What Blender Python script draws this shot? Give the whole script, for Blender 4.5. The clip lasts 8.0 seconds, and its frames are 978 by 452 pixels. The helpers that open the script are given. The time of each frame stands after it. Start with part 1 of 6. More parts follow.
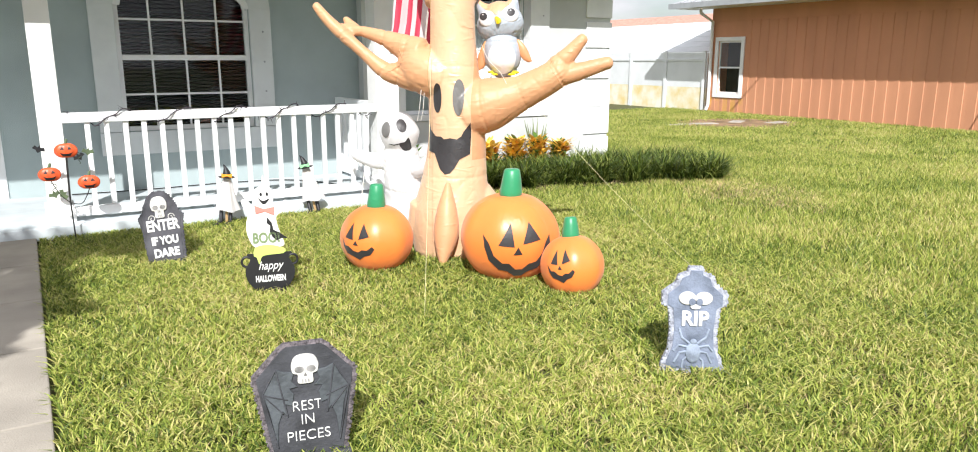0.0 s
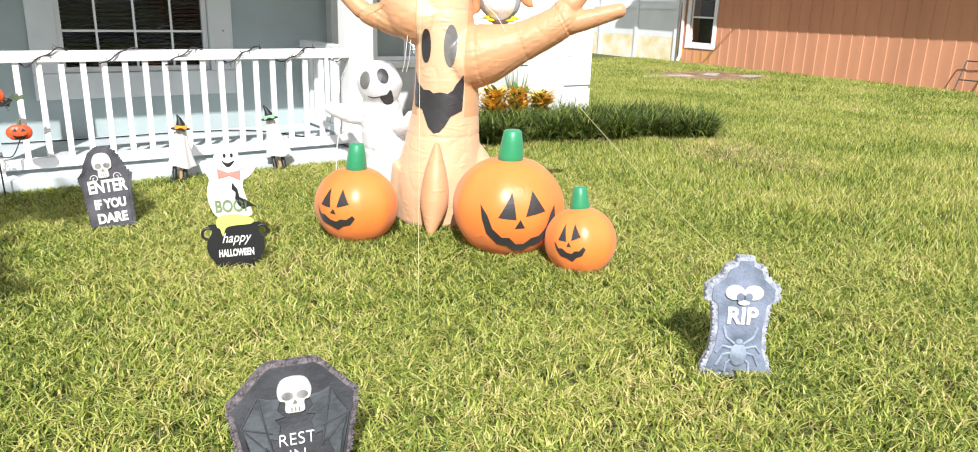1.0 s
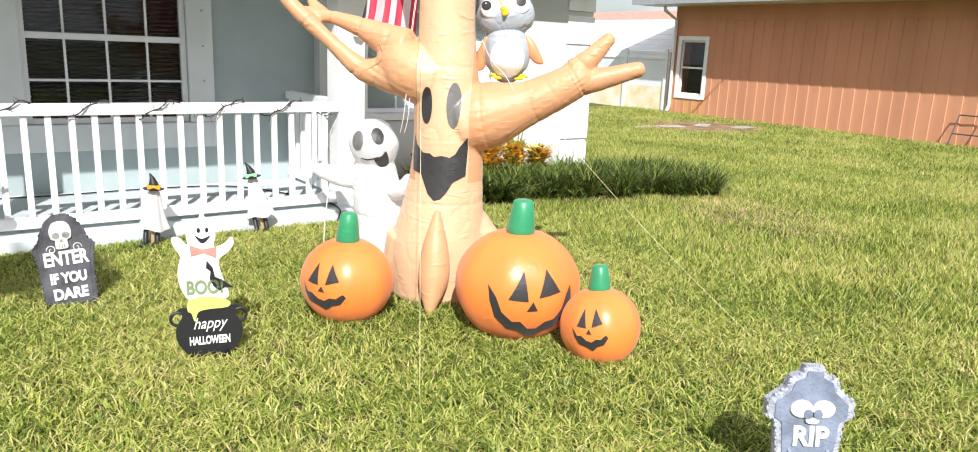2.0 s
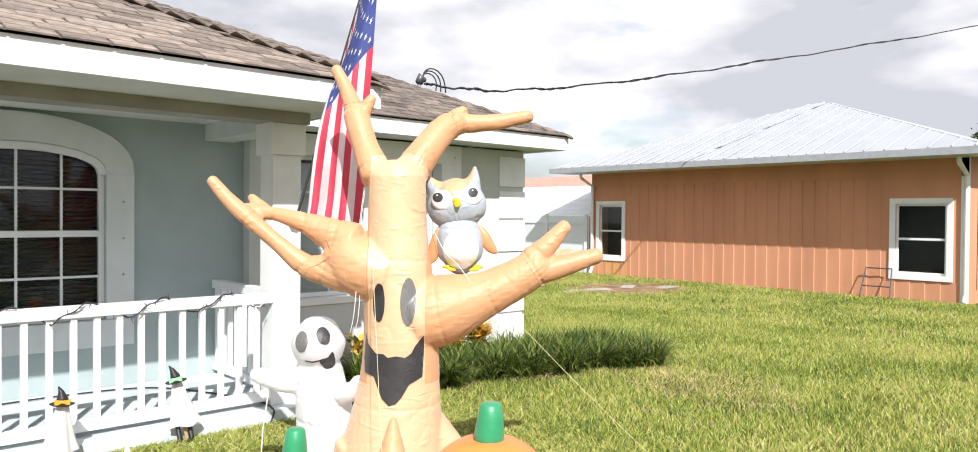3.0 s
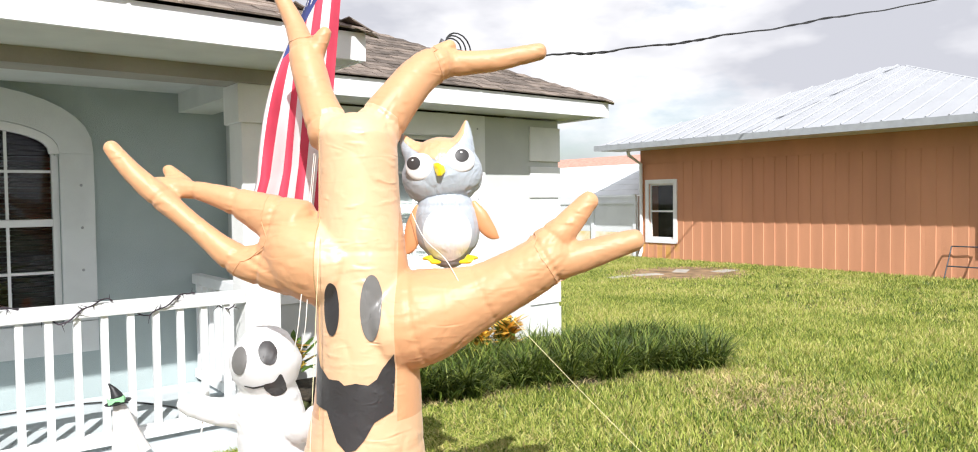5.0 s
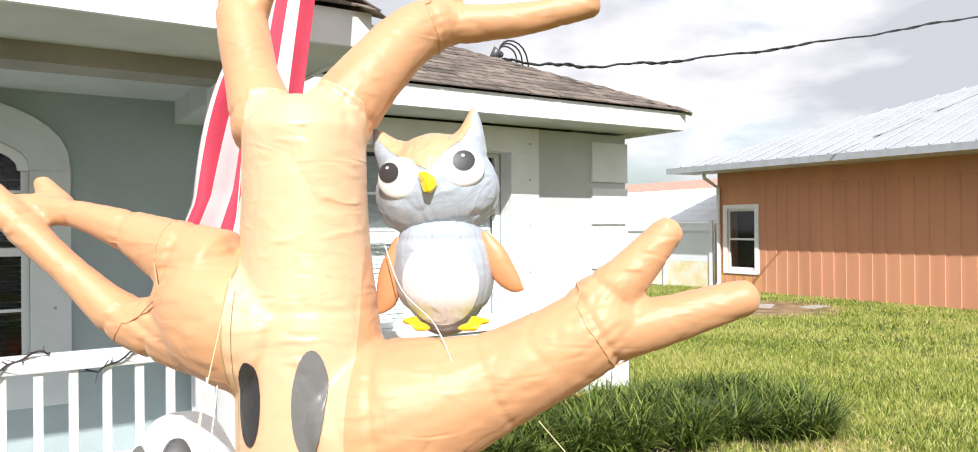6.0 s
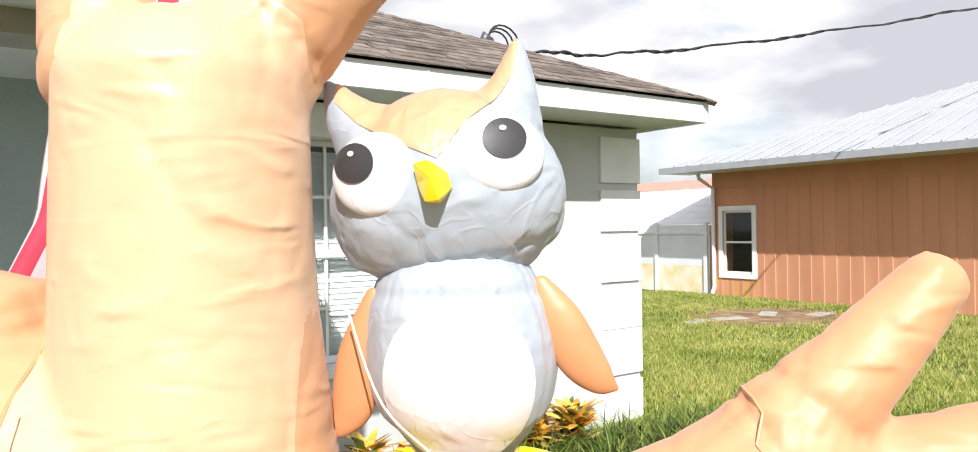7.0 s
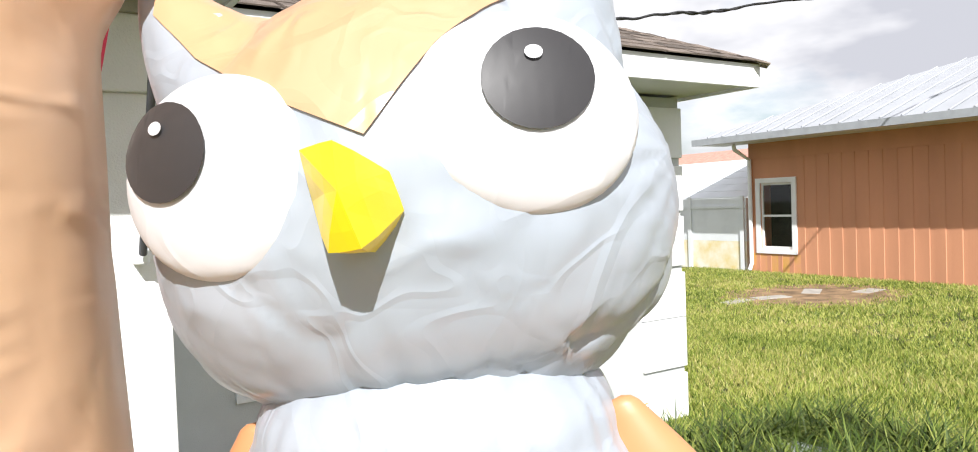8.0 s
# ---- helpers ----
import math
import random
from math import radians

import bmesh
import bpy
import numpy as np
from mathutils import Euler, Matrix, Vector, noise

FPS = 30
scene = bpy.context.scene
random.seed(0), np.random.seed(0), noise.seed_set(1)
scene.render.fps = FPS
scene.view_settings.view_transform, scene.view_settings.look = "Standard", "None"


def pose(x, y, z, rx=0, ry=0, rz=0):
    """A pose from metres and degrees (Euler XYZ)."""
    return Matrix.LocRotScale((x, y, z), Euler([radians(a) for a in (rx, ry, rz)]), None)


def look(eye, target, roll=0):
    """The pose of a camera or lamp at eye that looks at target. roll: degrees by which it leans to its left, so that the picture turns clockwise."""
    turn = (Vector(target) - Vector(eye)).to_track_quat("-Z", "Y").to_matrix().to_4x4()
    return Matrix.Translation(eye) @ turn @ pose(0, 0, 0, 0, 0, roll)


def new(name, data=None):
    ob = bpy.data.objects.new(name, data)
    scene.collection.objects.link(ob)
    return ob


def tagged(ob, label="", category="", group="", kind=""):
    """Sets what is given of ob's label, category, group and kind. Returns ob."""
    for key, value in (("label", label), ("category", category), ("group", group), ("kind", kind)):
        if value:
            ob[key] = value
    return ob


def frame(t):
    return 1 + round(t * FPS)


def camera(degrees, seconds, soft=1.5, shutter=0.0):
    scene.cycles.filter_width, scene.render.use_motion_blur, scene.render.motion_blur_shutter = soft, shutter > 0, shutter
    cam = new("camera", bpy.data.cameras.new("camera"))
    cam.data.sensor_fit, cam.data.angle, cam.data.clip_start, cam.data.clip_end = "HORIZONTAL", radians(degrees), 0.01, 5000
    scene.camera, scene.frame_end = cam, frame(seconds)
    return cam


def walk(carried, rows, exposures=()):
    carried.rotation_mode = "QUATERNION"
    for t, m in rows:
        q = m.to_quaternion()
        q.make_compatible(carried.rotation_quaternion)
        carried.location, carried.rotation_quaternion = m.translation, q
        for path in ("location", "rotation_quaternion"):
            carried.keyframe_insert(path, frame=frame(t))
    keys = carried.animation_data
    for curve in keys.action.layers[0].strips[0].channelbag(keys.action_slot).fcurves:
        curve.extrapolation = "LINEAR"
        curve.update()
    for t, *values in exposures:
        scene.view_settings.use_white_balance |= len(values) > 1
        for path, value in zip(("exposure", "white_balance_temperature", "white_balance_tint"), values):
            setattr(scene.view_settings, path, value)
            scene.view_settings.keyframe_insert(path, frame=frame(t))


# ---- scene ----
cam = camera(66.3, 8.0, soft=1.0)
PATH = [
    (0, (0.887, -0.47, 1.579), (1.905, 1.196, 1.145), 0.1),
    (0.5, (0.983, -0.136, 1.593), (1.994, 1.508, 1.07), 1.6),
    (1, (0.995, 0.216, 1.58), (2.094, 1.786, 1.009), 1.8),
    (1.2, (1.019, 0.326, 1.572), (2.130, 1.875, 0.965), 2.5),
    (2.3, (1.218, 0.892, 1.682), (2.431, 2.447, 1.351), 3.1),
    (2.5, (1.224, 0.97, 1.707), (2.525, 2.474, 1.492), 3.8),
    (2.7, (1.18, 1.028, 1.742), (2.485, 2.541, 1.638), 2.5),
    (3, (1.177, 1.129, 1.803), (2.517, 2.613, 1.774), 0.5),
    (3.5, (1.183, 1.244, 1.777), (2.551, 2.703, 1.775), 0.4),
    (4, (1.343, 1.327, 1.762), (2.647, 2.842, 1.708), -1.0),
    (4.5, (1.777, 1.53, 1.755), (2.991, 3.119, 1.701), 0.2),
    (4.7, (1.943, 1.680, 1.737), (3.208, 3.228, 1.677), -0.4),
    (5.8, (2.946, 2.592, 1.766), (4.019, 4.278, 1.690), -1.2),
    (6, (3.095, 2.797, 1.755), (4.184, 4.474, 1.754), -0.4),
    (6.2, (3.209, 3.013, 1.778), (4.326, 4.671, 1.752), -0.2),
    (6.5, (3.37, 3.302, 1.785), (4.468, 4.974, 1.78), -1.9),
    (7, (3.574, 3.762, 1.815), (4.71, 5.409, 1.818), -0.8),
    (7.2, (3.632, 3.907, 1.826), (4.810, 5.523, 1.843), 1.9),
    (7.5, (3.738, 4.073, 1.835), (4.848, 5.735, 1.913), 0.2),
    (7.8, (3.872, 4.176, 1.862), (4.942, 5.865, 1.841), 1.0),
    (8, (3.948, 4.289, 1.873), (5.023, 5.975, 1.814), -2.0),
]
walk(cam, [(t, look(eye, target, roll)) for t, eye, target, roll in PATH], [(0, 0.43), (8, 0.43)])

# ---- sky and sun ----
SUN_DIR = Vector((0.56, 1.0, -0.97)).normalized()
world = bpy.data.worlds.new("sky")
scene.world = world
world.use_nodes = True
wn, wl = world.node_tree.nodes, world.node_tree.links
wn.clear()
w_out = wn.new("ShaderNodeOutputWorld")
w_bg = wn.new("ShaderNodeBackground")
w_sky = wn.new("ShaderNodeTexSky")
w_sky.sky_type = "NISHITA"
w_sky.sun_disc = False
w_sky.sun_elevation = math.asin(-SUN_DIR.z)
w_sky.sun_rotation = math.atan2(-SUN_DIR.x, -SUN_DIR.y)
w_co = wn.new("ShaderNodeTexCoord")
w_map = wn.new("ShaderNodeMapping")
w_map.inputs["Scale"].default_value = (1.0, 1.0, 2.6)
w_map.inputs["Location"].default_value = (0.35, 0.1, 0.0)
w_no = wn.new("ShaderNodeTexNoise")
w_no.inputs["Scale"].default_value = 2.6
w_no.inputs["Detail"].default_value = 7.0
w_no.inputs["Roughness"].default_value = 0.55
w_cover = wn.new("ShaderNodeValToRGB")
w_cover.color_ramp.elements[0].position = 0.26
w_cover.color_ramp.elements[1].position = 0.43
w_no2 = wn.new("ShaderNodeTexNoise")
w_no2.inputs["Scale"].default_value = 3.4
w_no2.inputs["Detail"].default_value = 5.0
w_tone = wn.new("ShaderNodeValToRGB")
w_tone.color_ramp.elements[0].position, w_tone.color_ramp.elements[0].color = 0.43, (6.2, 6.3, 6.95, 1)
w_tone.color_ramp.elements[1].position, w_tone.color_ramp.elements[1].color = 0.64, (11.4, 11.3, 11.5, 1)
w_mix = wn.new("ShaderNodeMix")
w_mix.data_type = "RGBA"
wl.new(w_co.outputs["Generated"], w_map.inputs["Vector"])
wl.new(w_map.outputs[0], w_no.inputs["Vector"])
wl.new(w_map.outputs[0], w_no2.inputs["Vector"])
wl.new(w_no.outputs["Fac"], w_cover.inputs["Fac"])
wl.new(w_no2.outputs["Fac"], w_tone.inputs["Fac"])
wl.new(w_cover.outputs["Color"], w_mix.inputs["Factor"])
wl.new(w_sky.outputs["Color"], w_mix.inputs["A"])
wl.new(w_tone.outputs["Color"], w_mix.inputs["B"])
wl.new(w_mix.outputs["Result"], w_bg.inputs["Color"])
w_bg.inputs["Strength"].default_value = 0.082
wl.new(w_bg.outputs[0], w_out.inputs["Surface"])

sun = new("sun", bpy.data.lights.new("sun", "SUN"))
sun.data.energy, sun.data.angle, sun.data.color = 5.0, radians(0.53), (1.0, 0.985, 0.97)
sun.matrix_world = look((0, 0, 30), Vector((0, 0, 30)) + SUN_DIR)


# ---- materials ----
def mat(name, color, rough=0.6, metal=0.0, vary=0.12, scale=6.0, bump=0.1, bump_scale=60.0, stretch=(1, 1, 1), island=0.0, each=0.0, translucent=0.0, coat=0.0, second=None):
    """A surface with stains at a large scale and grain at a small one. second: colour of the stains."""
    m = bpy.data.materials.new(name)
    m.use_nodes = True
    nt = m.node_tree
    b = nt.nodes["Principled BSDF"]
    b.inputs["Roughness"].default_value = rough
    b.inputs["Metallic"].default_value = metal
    b.inputs["Coat Weight"].default_value = coat
    co = nt.nodes.new("ShaderNodeTexCoord")
    mp = nt.nodes.new("ShaderNodeMapping")
    mp.inputs["Scale"].default_value = stretch
    nt.links.new(co.outputs["Object"], mp.inputs["Vector"])
    n1 = nt.nodes.new("ShaderNodeTexNoise")
    n1.inputs["Scale"].default_value, n1.inputs["Detail"].default_value = scale, 6.0
    n2 = nt.nodes.new("ShaderNodeTexNoise")
    n2.inputs["Scale"].default_value, n2.inputs["Detail"].default_value = bump_scale, 4.0
    nt.links.new(mp.outputs[0], n1.inputs["Vector"])
    nt.links.new(mp.outputs[0], n2.inputs["Vector"])
    ramp = nt.nodes.new("ShaderNodeValToRGB")
    dark = second or tuple(c * (1 - 2 * vary) for c in color)
    light = tuple(min(1, c * (1 + vary)) for c in color)
    ramp.color_ramp.elements[0].position, ramp.color_ramp.elements[0].color = 0.32, (*dark, 1)
    ramp.color_ramp.elements[1].position, ramp.color_ramp.elements[1].color = 0.62, (*light, 1)
    nt.links.new(n1.outputs["Fac"], ramp.inputs["Fac"])
    out = ramp.outputs["Color"]
    hsv = nt.nodes.new("ShaderNodeHueSaturation")
    nt.links.new(out, hsv.inputs["Color"])
    add = nt.nodes.new("ShaderNodeMath")
    add.operation = "MULTIPLY_ADD"
    nt.links.new(n2.outputs["Fac"], add.inputs[0])
    add.inputs[1].default_value, add.inputs[2].default_value = vary, 1 - vary / 2
    value = add.outputs[0]
    for amount, node, socket in ((island, "ShaderNodeNewGeometry", "Random Per Island"), (each, "ShaderNodeObjectInfo", "Random")):
        if amount:
            g = nt.nodes.new(node)
            k = nt.nodes.new("ShaderNodeMath")
            k.operation = "MULTIPLY_ADD"
            nt.links.new(g.outputs[socket], k.inputs[0])
            k.inputs[1].default_value, k.inputs[2].default_value = amount, 1 - amount / 2
            mul = nt.nodes.new("ShaderNodeMath")
            mul.operation = "MULTIPLY"
            nt.links.new(value, mul.inputs[0])
            nt.links.new(k.outputs[0], mul.inputs[1])
            value = mul.outputs[0]
    nt.links.new(value, hsv.inputs["Value"])
    nt.links.new(hsv.outputs["Color"], b.inputs["Base Color"])
    if bump:
        bp = nt.nodes.new("ShaderNodeBump")
        bp.inputs["Strength"].default_value, bp.inputs["Distance"].default_value = bump, 0.01
        nt.links.new(n2.outputs["Fac"], bp.inputs["Height"])
        nt.links.new(bp.outputs[0], b.inputs["Normal"])
    if translucent:
        tr = nt.nodes.new("ShaderNodeBsdfTranslucent")
        nt.links.new(hsv.outputs["Color"], tr.inputs["Color"])
        mx = nt.nodes.new("ShaderNodeMixShader")
        mx.inputs[0].default_value = translucent
        nt.links.new(b.outputs[0], mx.inputs[1])
        nt.links.new(tr.outputs[0], mx.inputs[2])
        nt.links.new(mx.outputs[0], nt.nodes["Material Output"].inputs["Surface"])
    return m


def nylon(name, color, rough=0.42, translucent=0.2, vary=0.05, crease=0.35, folds=(11, 11, 20), deep=0.012, gloss=0.6, crinkle=0.0):
    """Thin inflated nylon: faint weave, long soft creases, some light through it."""
    m = mat(name, color, rough, vary=vary, scale=3.0, bump=0.0, translucent=translucent)
    nt = m.node_tree
    b = nt.nodes["Principled BSDF"]
    b.inputs["Sheen Weight"].default_value = 0.15
    b.inputs["Specular IOR Level"].default_value = gloss
    co = nt.nodes.new("ShaderNodeTexCoord")
    mp = nt.nodes.new("ShaderNodeMapping")
    mp.inputs["Scale"].default_value = folds
    nt.links.new(co.outputs["Object"], mp.inputs["Vector"])
    n = nt.nodes.new("ShaderNodeTexNoise")
    n.inputs["Scale"].default_value, n.inputs["Detail"].default_value, n.inputs["Distortion"].default_value = 1.0, 5.0, 0.6
    n.noise_type = "RIDGED_MULTIFRACTAL"
    nt.links.new(mp.outputs[0], n.inputs["Vector"])
    bp = nt.nodes.new("ShaderNodeBump")
    bp.inputs["Strength"].default_value, bp.inputs["Distance"].default_value = crease, deep
    weave = nt.nodes.new("ShaderNodeTexNoise")
    weave.inputs["Scale"].default_value, weave.inputs["Detail"].default_value = 9.0, 3.0
    nt.links.new(co.outputs["Object"], weave.inputs["Vector"])
    where = nt.nodes.new("ShaderNodeMapRange")
    where.inputs["From Min"].default_value, where.inputs["From Max"].default_value = 0.38, 0.66
    nt.links.new(weave.outputs["Fac"], where.inputs["Value"])
    mix = nt.nodes.new("ShaderNodeMath")
    mix.operation = "MULTIPLY"
    nt.links.new(n.outputs["Fac"], mix.inputs[0])
    nt.links.new(where.outputs["Result"], mix.inputs[1])
    height = mix.outputs[0]
    # thin crease lines, in two sizes
    for size, bent, weight in ((4.5, 0.5, 0.10), (10.0, 0.8, 0.06)) if crinkle else ():
        line = nt.nodes.new("ShaderNodeTexNoise")
        line.inputs["Scale"].default_value, line.inputs["Detail"].default_value, line.inputs["Distortion"].default_value = size * crinkle, 1.0, bent
        nt.links.new(co.outputs["Object"], line.inputs["Vector"])
        off = nt.nodes.new("ShaderNodeMath")
        off.operation = "SUBTRACT"
        off.inputs[1].default_value = 0.5
        nt.links.new(line.outputs["Fac"], off.inputs[0])
        size_of = nt.nodes.new("ShaderNodeMath")
        size_of.operation = "ABSOLUTE"
        nt.links.new(off.outputs[0], size_of.inputs[0])
        thin = nt.nodes.new("ShaderNodeMapRange")
        thin.inputs["From Min"].default_value, thin.inputs["From Max"].default_value = 0.0, 0.07
        thin.inputs["To Min"].default_value, thin.inputs["To Max"].default_value = weight, 0.0
        nt.links.new(size_of.outputs[0], thin.inputs["Value"])
        total = nt.nodes.new("ShaderNodeMath")
        nt.links.new(height, total.inputs[0])
        nt.links.new(thin.outputs["Result"], total.inputs[1])
        height = total.outputs[0]
    nt.links.new(height, bp.inputs["Height"])
    nt.links.new(bp.outputs[0], b.inputs["Normal"])
    return m


M_STUCCO = mat("grey_stucco", (0.375, 0.44, 0.445), 0.9, vary=0.06, scale=1.5, bump=0.5, bump_scale=140)
M_WHITE_WALL = mat("white_stucco", (0.80, 0.80, 0.79), 0.85, vary=0.04, scale=2, bump=0.35, bump_scale=150)
# same grey stucco as the porch, its colour lifted to stand for full sun
M_WING_WALL = mat("sunlit_stucco", (0.56, 0.58, 0.57), 0.85, vary=0.04, scale=2, bump=0.35, bump_scale=150)
M_WHITE = mat("white_paint", (0.80, 0.81, 0.82), 0.45, vary=0.03, scale=3, bump=0.06, bump_scale=90)
# beam tan, with the shade under the eave mixed into the colour
M_BEAM = mat("shaded_tan_beam", (0.34, 0.32, 0.28), 0.8, vary=0.06, scale=3, bump=0.2)
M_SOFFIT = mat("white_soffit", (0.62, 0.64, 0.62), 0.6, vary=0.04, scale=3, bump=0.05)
M_TRIM = mat("pale_grey_trim", (0.66, 0.69, 0.70), 0.7, vary=0.04, scale=3, bump=0.2, bump_scale=120)
M_DECK = mat("pale_concrete", (0.55, 0.60, 0.62), 0.85, vary=0.08, scale=2.5, bump=0.2, bump_scale=80)
M_PATH = mat("path_concrete", (0.36, 0.325, 0.275), 0.9, vary=0.10, scale=2.0, bump=0.35, bump_scale=110)
M_SHINGLE = mat("brown_shingle", (0.205, 0.165, 0.138), 0.95, vary=0.2, scale=7, bump=0.8, bump_scale=260, island=0.75, each=0.75)
M_ROOF_BASE = mat("roof_felt", (0.12, 0.095, 0.08), 0.95, vary=0.1, bump=0.3)
M_ORANGE = mat("orange_siding", (0.60, 0.28, 0.158), 0.75, vary=0.05, scale=1.2, bump=0.25, bump_scale=70, stretch=(1, 1, 0.25))
M_METAL = mat("galvanised_roof", (0.47, 0.485, 0.51), 0.45, 0.3, vary=0.03, scale=1.5, bump=0.03)
M_GUTTER = mat("grey_gutter", (0.34, 0.36, 0.38), 0.5, vary=0.05, bump=0.02)
M_SHED = mat("white_vinyl", (0.74, 0.77, 0.79), 0.55, vary=0.03, scale=2, bump=0.05)
M_SHED_STAIN = mat("rust_stained_vinyl", (0.78, 0.76, 0.66), 0.6, vary=0.05, scale=2.5, bump=0.05, second=(0.74, 0.60, 0.28))
M_SALMON = mat("salmon_roof_tile", (0.55, 0.27, 0.21), 0.85, vary=0.1, scale=5, bump=0.3)
M_SOIL = mat("lawn_soil", (0.06, 0.072, 0.018), 0.95, vary=0.30, scale=1.1, bump=0.8, bump_scale=45, second=(0.075, 0.066, 0.022))
M_BARE = mat("bare_sand", (0.25, 0.16, 0.085), 0.95, vary=0.25, scale=3, bump=0.5, bump_scale=50)
M_PAVER = mat("pale_paver", (0.38, 0.35, 0.31), 0.9, vary=0.1, bump=0.3)


def blade_mat(name, tones, rough, translucent, patch_scale, patches):
    """Blades that differ one by one along the tones, with drifts of paler and deeper growth across the lawn."""
    m = mat(name, tones[0], rough, bump=0.0, translucent=translucent)
    nt = m.node_tree
    nt.nodes["Principled BSDF"].inputs["Specular IOR Level"].default_value = 0.3
    hsv = next(k for k in nt.nodes if k.type == "HUE_SAT")
    geo = nt.nodes.new("ShaderNodeNewGeometry")
    co = nt.nodes.new("ShaderNodeTexCoord")
    big = nt.nodes.new("ShaderNodeTexNoise")
    big.inputs["Scale"].default_value, big.inputs["Detail"].default_value = patch_scale, 5.0
    nt.links.new(co.outputs["Object"], big.inputs["Vector"])
    add = nt.nodes.new("ShaderNodeMath")
    add.operation = "MULTIPLY_ADD"
    nt.links.new(big.outputs["Fac"], add.inputs[0])
    add.inputs[1].default_value, add.inputs[2].default_value = patches, -patches / 2
    both = nt.nodes.new("ShaderNodeMath")
    nt.links.new(geo.outputs["Random Per Island"], both.inputs[0])
    nt.links.new(add.outputs[0], both.inputs[1])
    ramp = nt.nodes.new("ShaderNodeValToRGB")
    el = ramp.color_ramp.elements
    while len(el) < len(tones):
        el.new(0.5)
    for k, c in enumerate(tones):
        el[k].position, el[k].color = k / (len(tones) - 1), (*c, 1)
    nt.links.new(both.outputs[0], ramp.inputs["Fac"])
    nt.links.new(ramp.outputs["Color"], hsv.inputs["Color"])
    return m


M_GRASS = blade_mat("grass_blade", [(0.07, 0.12, 0.02), (0.20, 0.27, 0.045), (0.36, 0.42, 0.08), (0.52, 0.53, 0.14), (0.62, 0.53, 0.23)], 0.42, 0.28, 0.7, 1.15)
M_LIRIOPE = blade_mat("border_grass_blade", [(0.02, 0.036, 0.006), (0.05, 0.085, 0.012), (0.10, 0.15, 0.02), (0.28, 0.31, 0.07)], 0.5, 0.12, 3.0, 0.5)
M_STRAW = mat("dead_blade", (0.56, 0.44, 0.22), 0.7, vary=0.2, scale=3, bump=0.0, island=0.6, translucent=0.2)
M_CROTON_Y = mat("croton_yellow", (0.80, 0.58, 0.10), 0.35, vary=0.2, scale=10, bump=0.1, island=0.6, translucent=0.3, second=(0.62, 0.27, 0.05))
M_CROTON_G = mat("croton_green", (0.09, 0.17, 0.03), 0.35, vary=0.2, scale=14, bump=0.1, island=0.6, translucent=0.2)
M_SPIKE = mat("spike_leaf", (0.20, 0.24, 0.12), 0.45, vary=0.15, scale=6, bump=0.05)
M_TREE = nylon("tan_nylon", (0.68, 0.36, 0.185), 0.48, 0.14, crease=0.8, folds=(8, 8, 26), deep=0.012, gloss=0.5)
M_TRUNK = nylon("pale_straw_nylon", (0.77, 0.495, 0.295), 0.42, 0.14, crease=0.8, folds=(8, 8, 26), deep=0.010, gloss=0.9)
M_BLACK = nylon("black_nylon", (0.022, 0.020, 0.022), 0.5, 0.0, crease=0.5, folds=(24, 24, 34), deep=0.006)
M_GREYEYE = nylon("grey_nylon", (0.16, 0.155, 0.15), 0.4, 0.1)
M_PUMPKIN = nylon("orange_nylon", (0.97, 0.275, 0.055), 0.38, 0.18, crease=0.5, folds=(14, 14, 9), deep=0.010, gloss=0.7)
M_STEM = nylon("green_nylon", (0.03, 0.30, 0.13), 0.4, 0.15)
M_GHOST = nylon("white_nylon", (0.90, 0.90, 0.91), 0.5, 0.4, crease=0.9, folds=(16, 16, 10), deep=0.012)
M_OWL = nylon("pale_grey_nylon", (0.46, 0.51, 0.575), 0.30, 0.15, crease=1.0, folds=(15, 15, 22), deep=0.008, gloss=0.9, crinkle=1.5)
M_BELLY = nylon("belly_nylon", (0.82, 0.82, 0.84), 0.45, 0.15, crease=0.9, folds=(26, 26, 26), deep=0.006, crinkle=1.5)
M_WING = nylon("wing_nylon", (0.74, 0.34, 0.15), 0.42, 0.25)
M_CAP = nylon("cap_nylon", (0.74, 0.435, 0.24), 0.30, 0.14, crease=1.0, folds=(40, 24, 12), deep=0.009, gloss=1.0, crinkle=1.5)
M_YELLOW = nylon("yellow_nylon", (0.90, 0.72, 0.01), 0.35, 0.2)
M_FOAM = mat("charcoal_foam", (0.050, 0.052, 0.060), 0.85, vary=0.25, scale=8, bump=0.5, bump_scale=70)
M_FOAM_GREY = mat("grey_foam", (0.085, 0.085, 0.098), 0.85, vary=0.25, scale=8, bump=0.5, bump_scale=70)
M_SPIDER = mat("pale_slate_foam", (0.27, 0.32, 0.41), 0.8, vary=0.2, scale=14, bump=0.4, bump_scale=70)
M_SOCKET = mat("socket_grey", (0.24, 0.235, 0.23), 0.8, vary=0.2, scale=30, bump=0.2)
M_FOAM_BLUE = mat("slate_foam", (0.17, 0.20, 0.27), 0.85, vary=0.25, scale=8, bump=0.5, bump_scale=70, second=(0.09, 0.11, 0.15))
M_FOAM_EDGE = mat("worn_foam_edge", (0.15, 0.13, 0.14), 0.9, vary=0.3, scale=45, bump=0.9, bump_scale=120, second=(0.045, 0.04, 0.045))
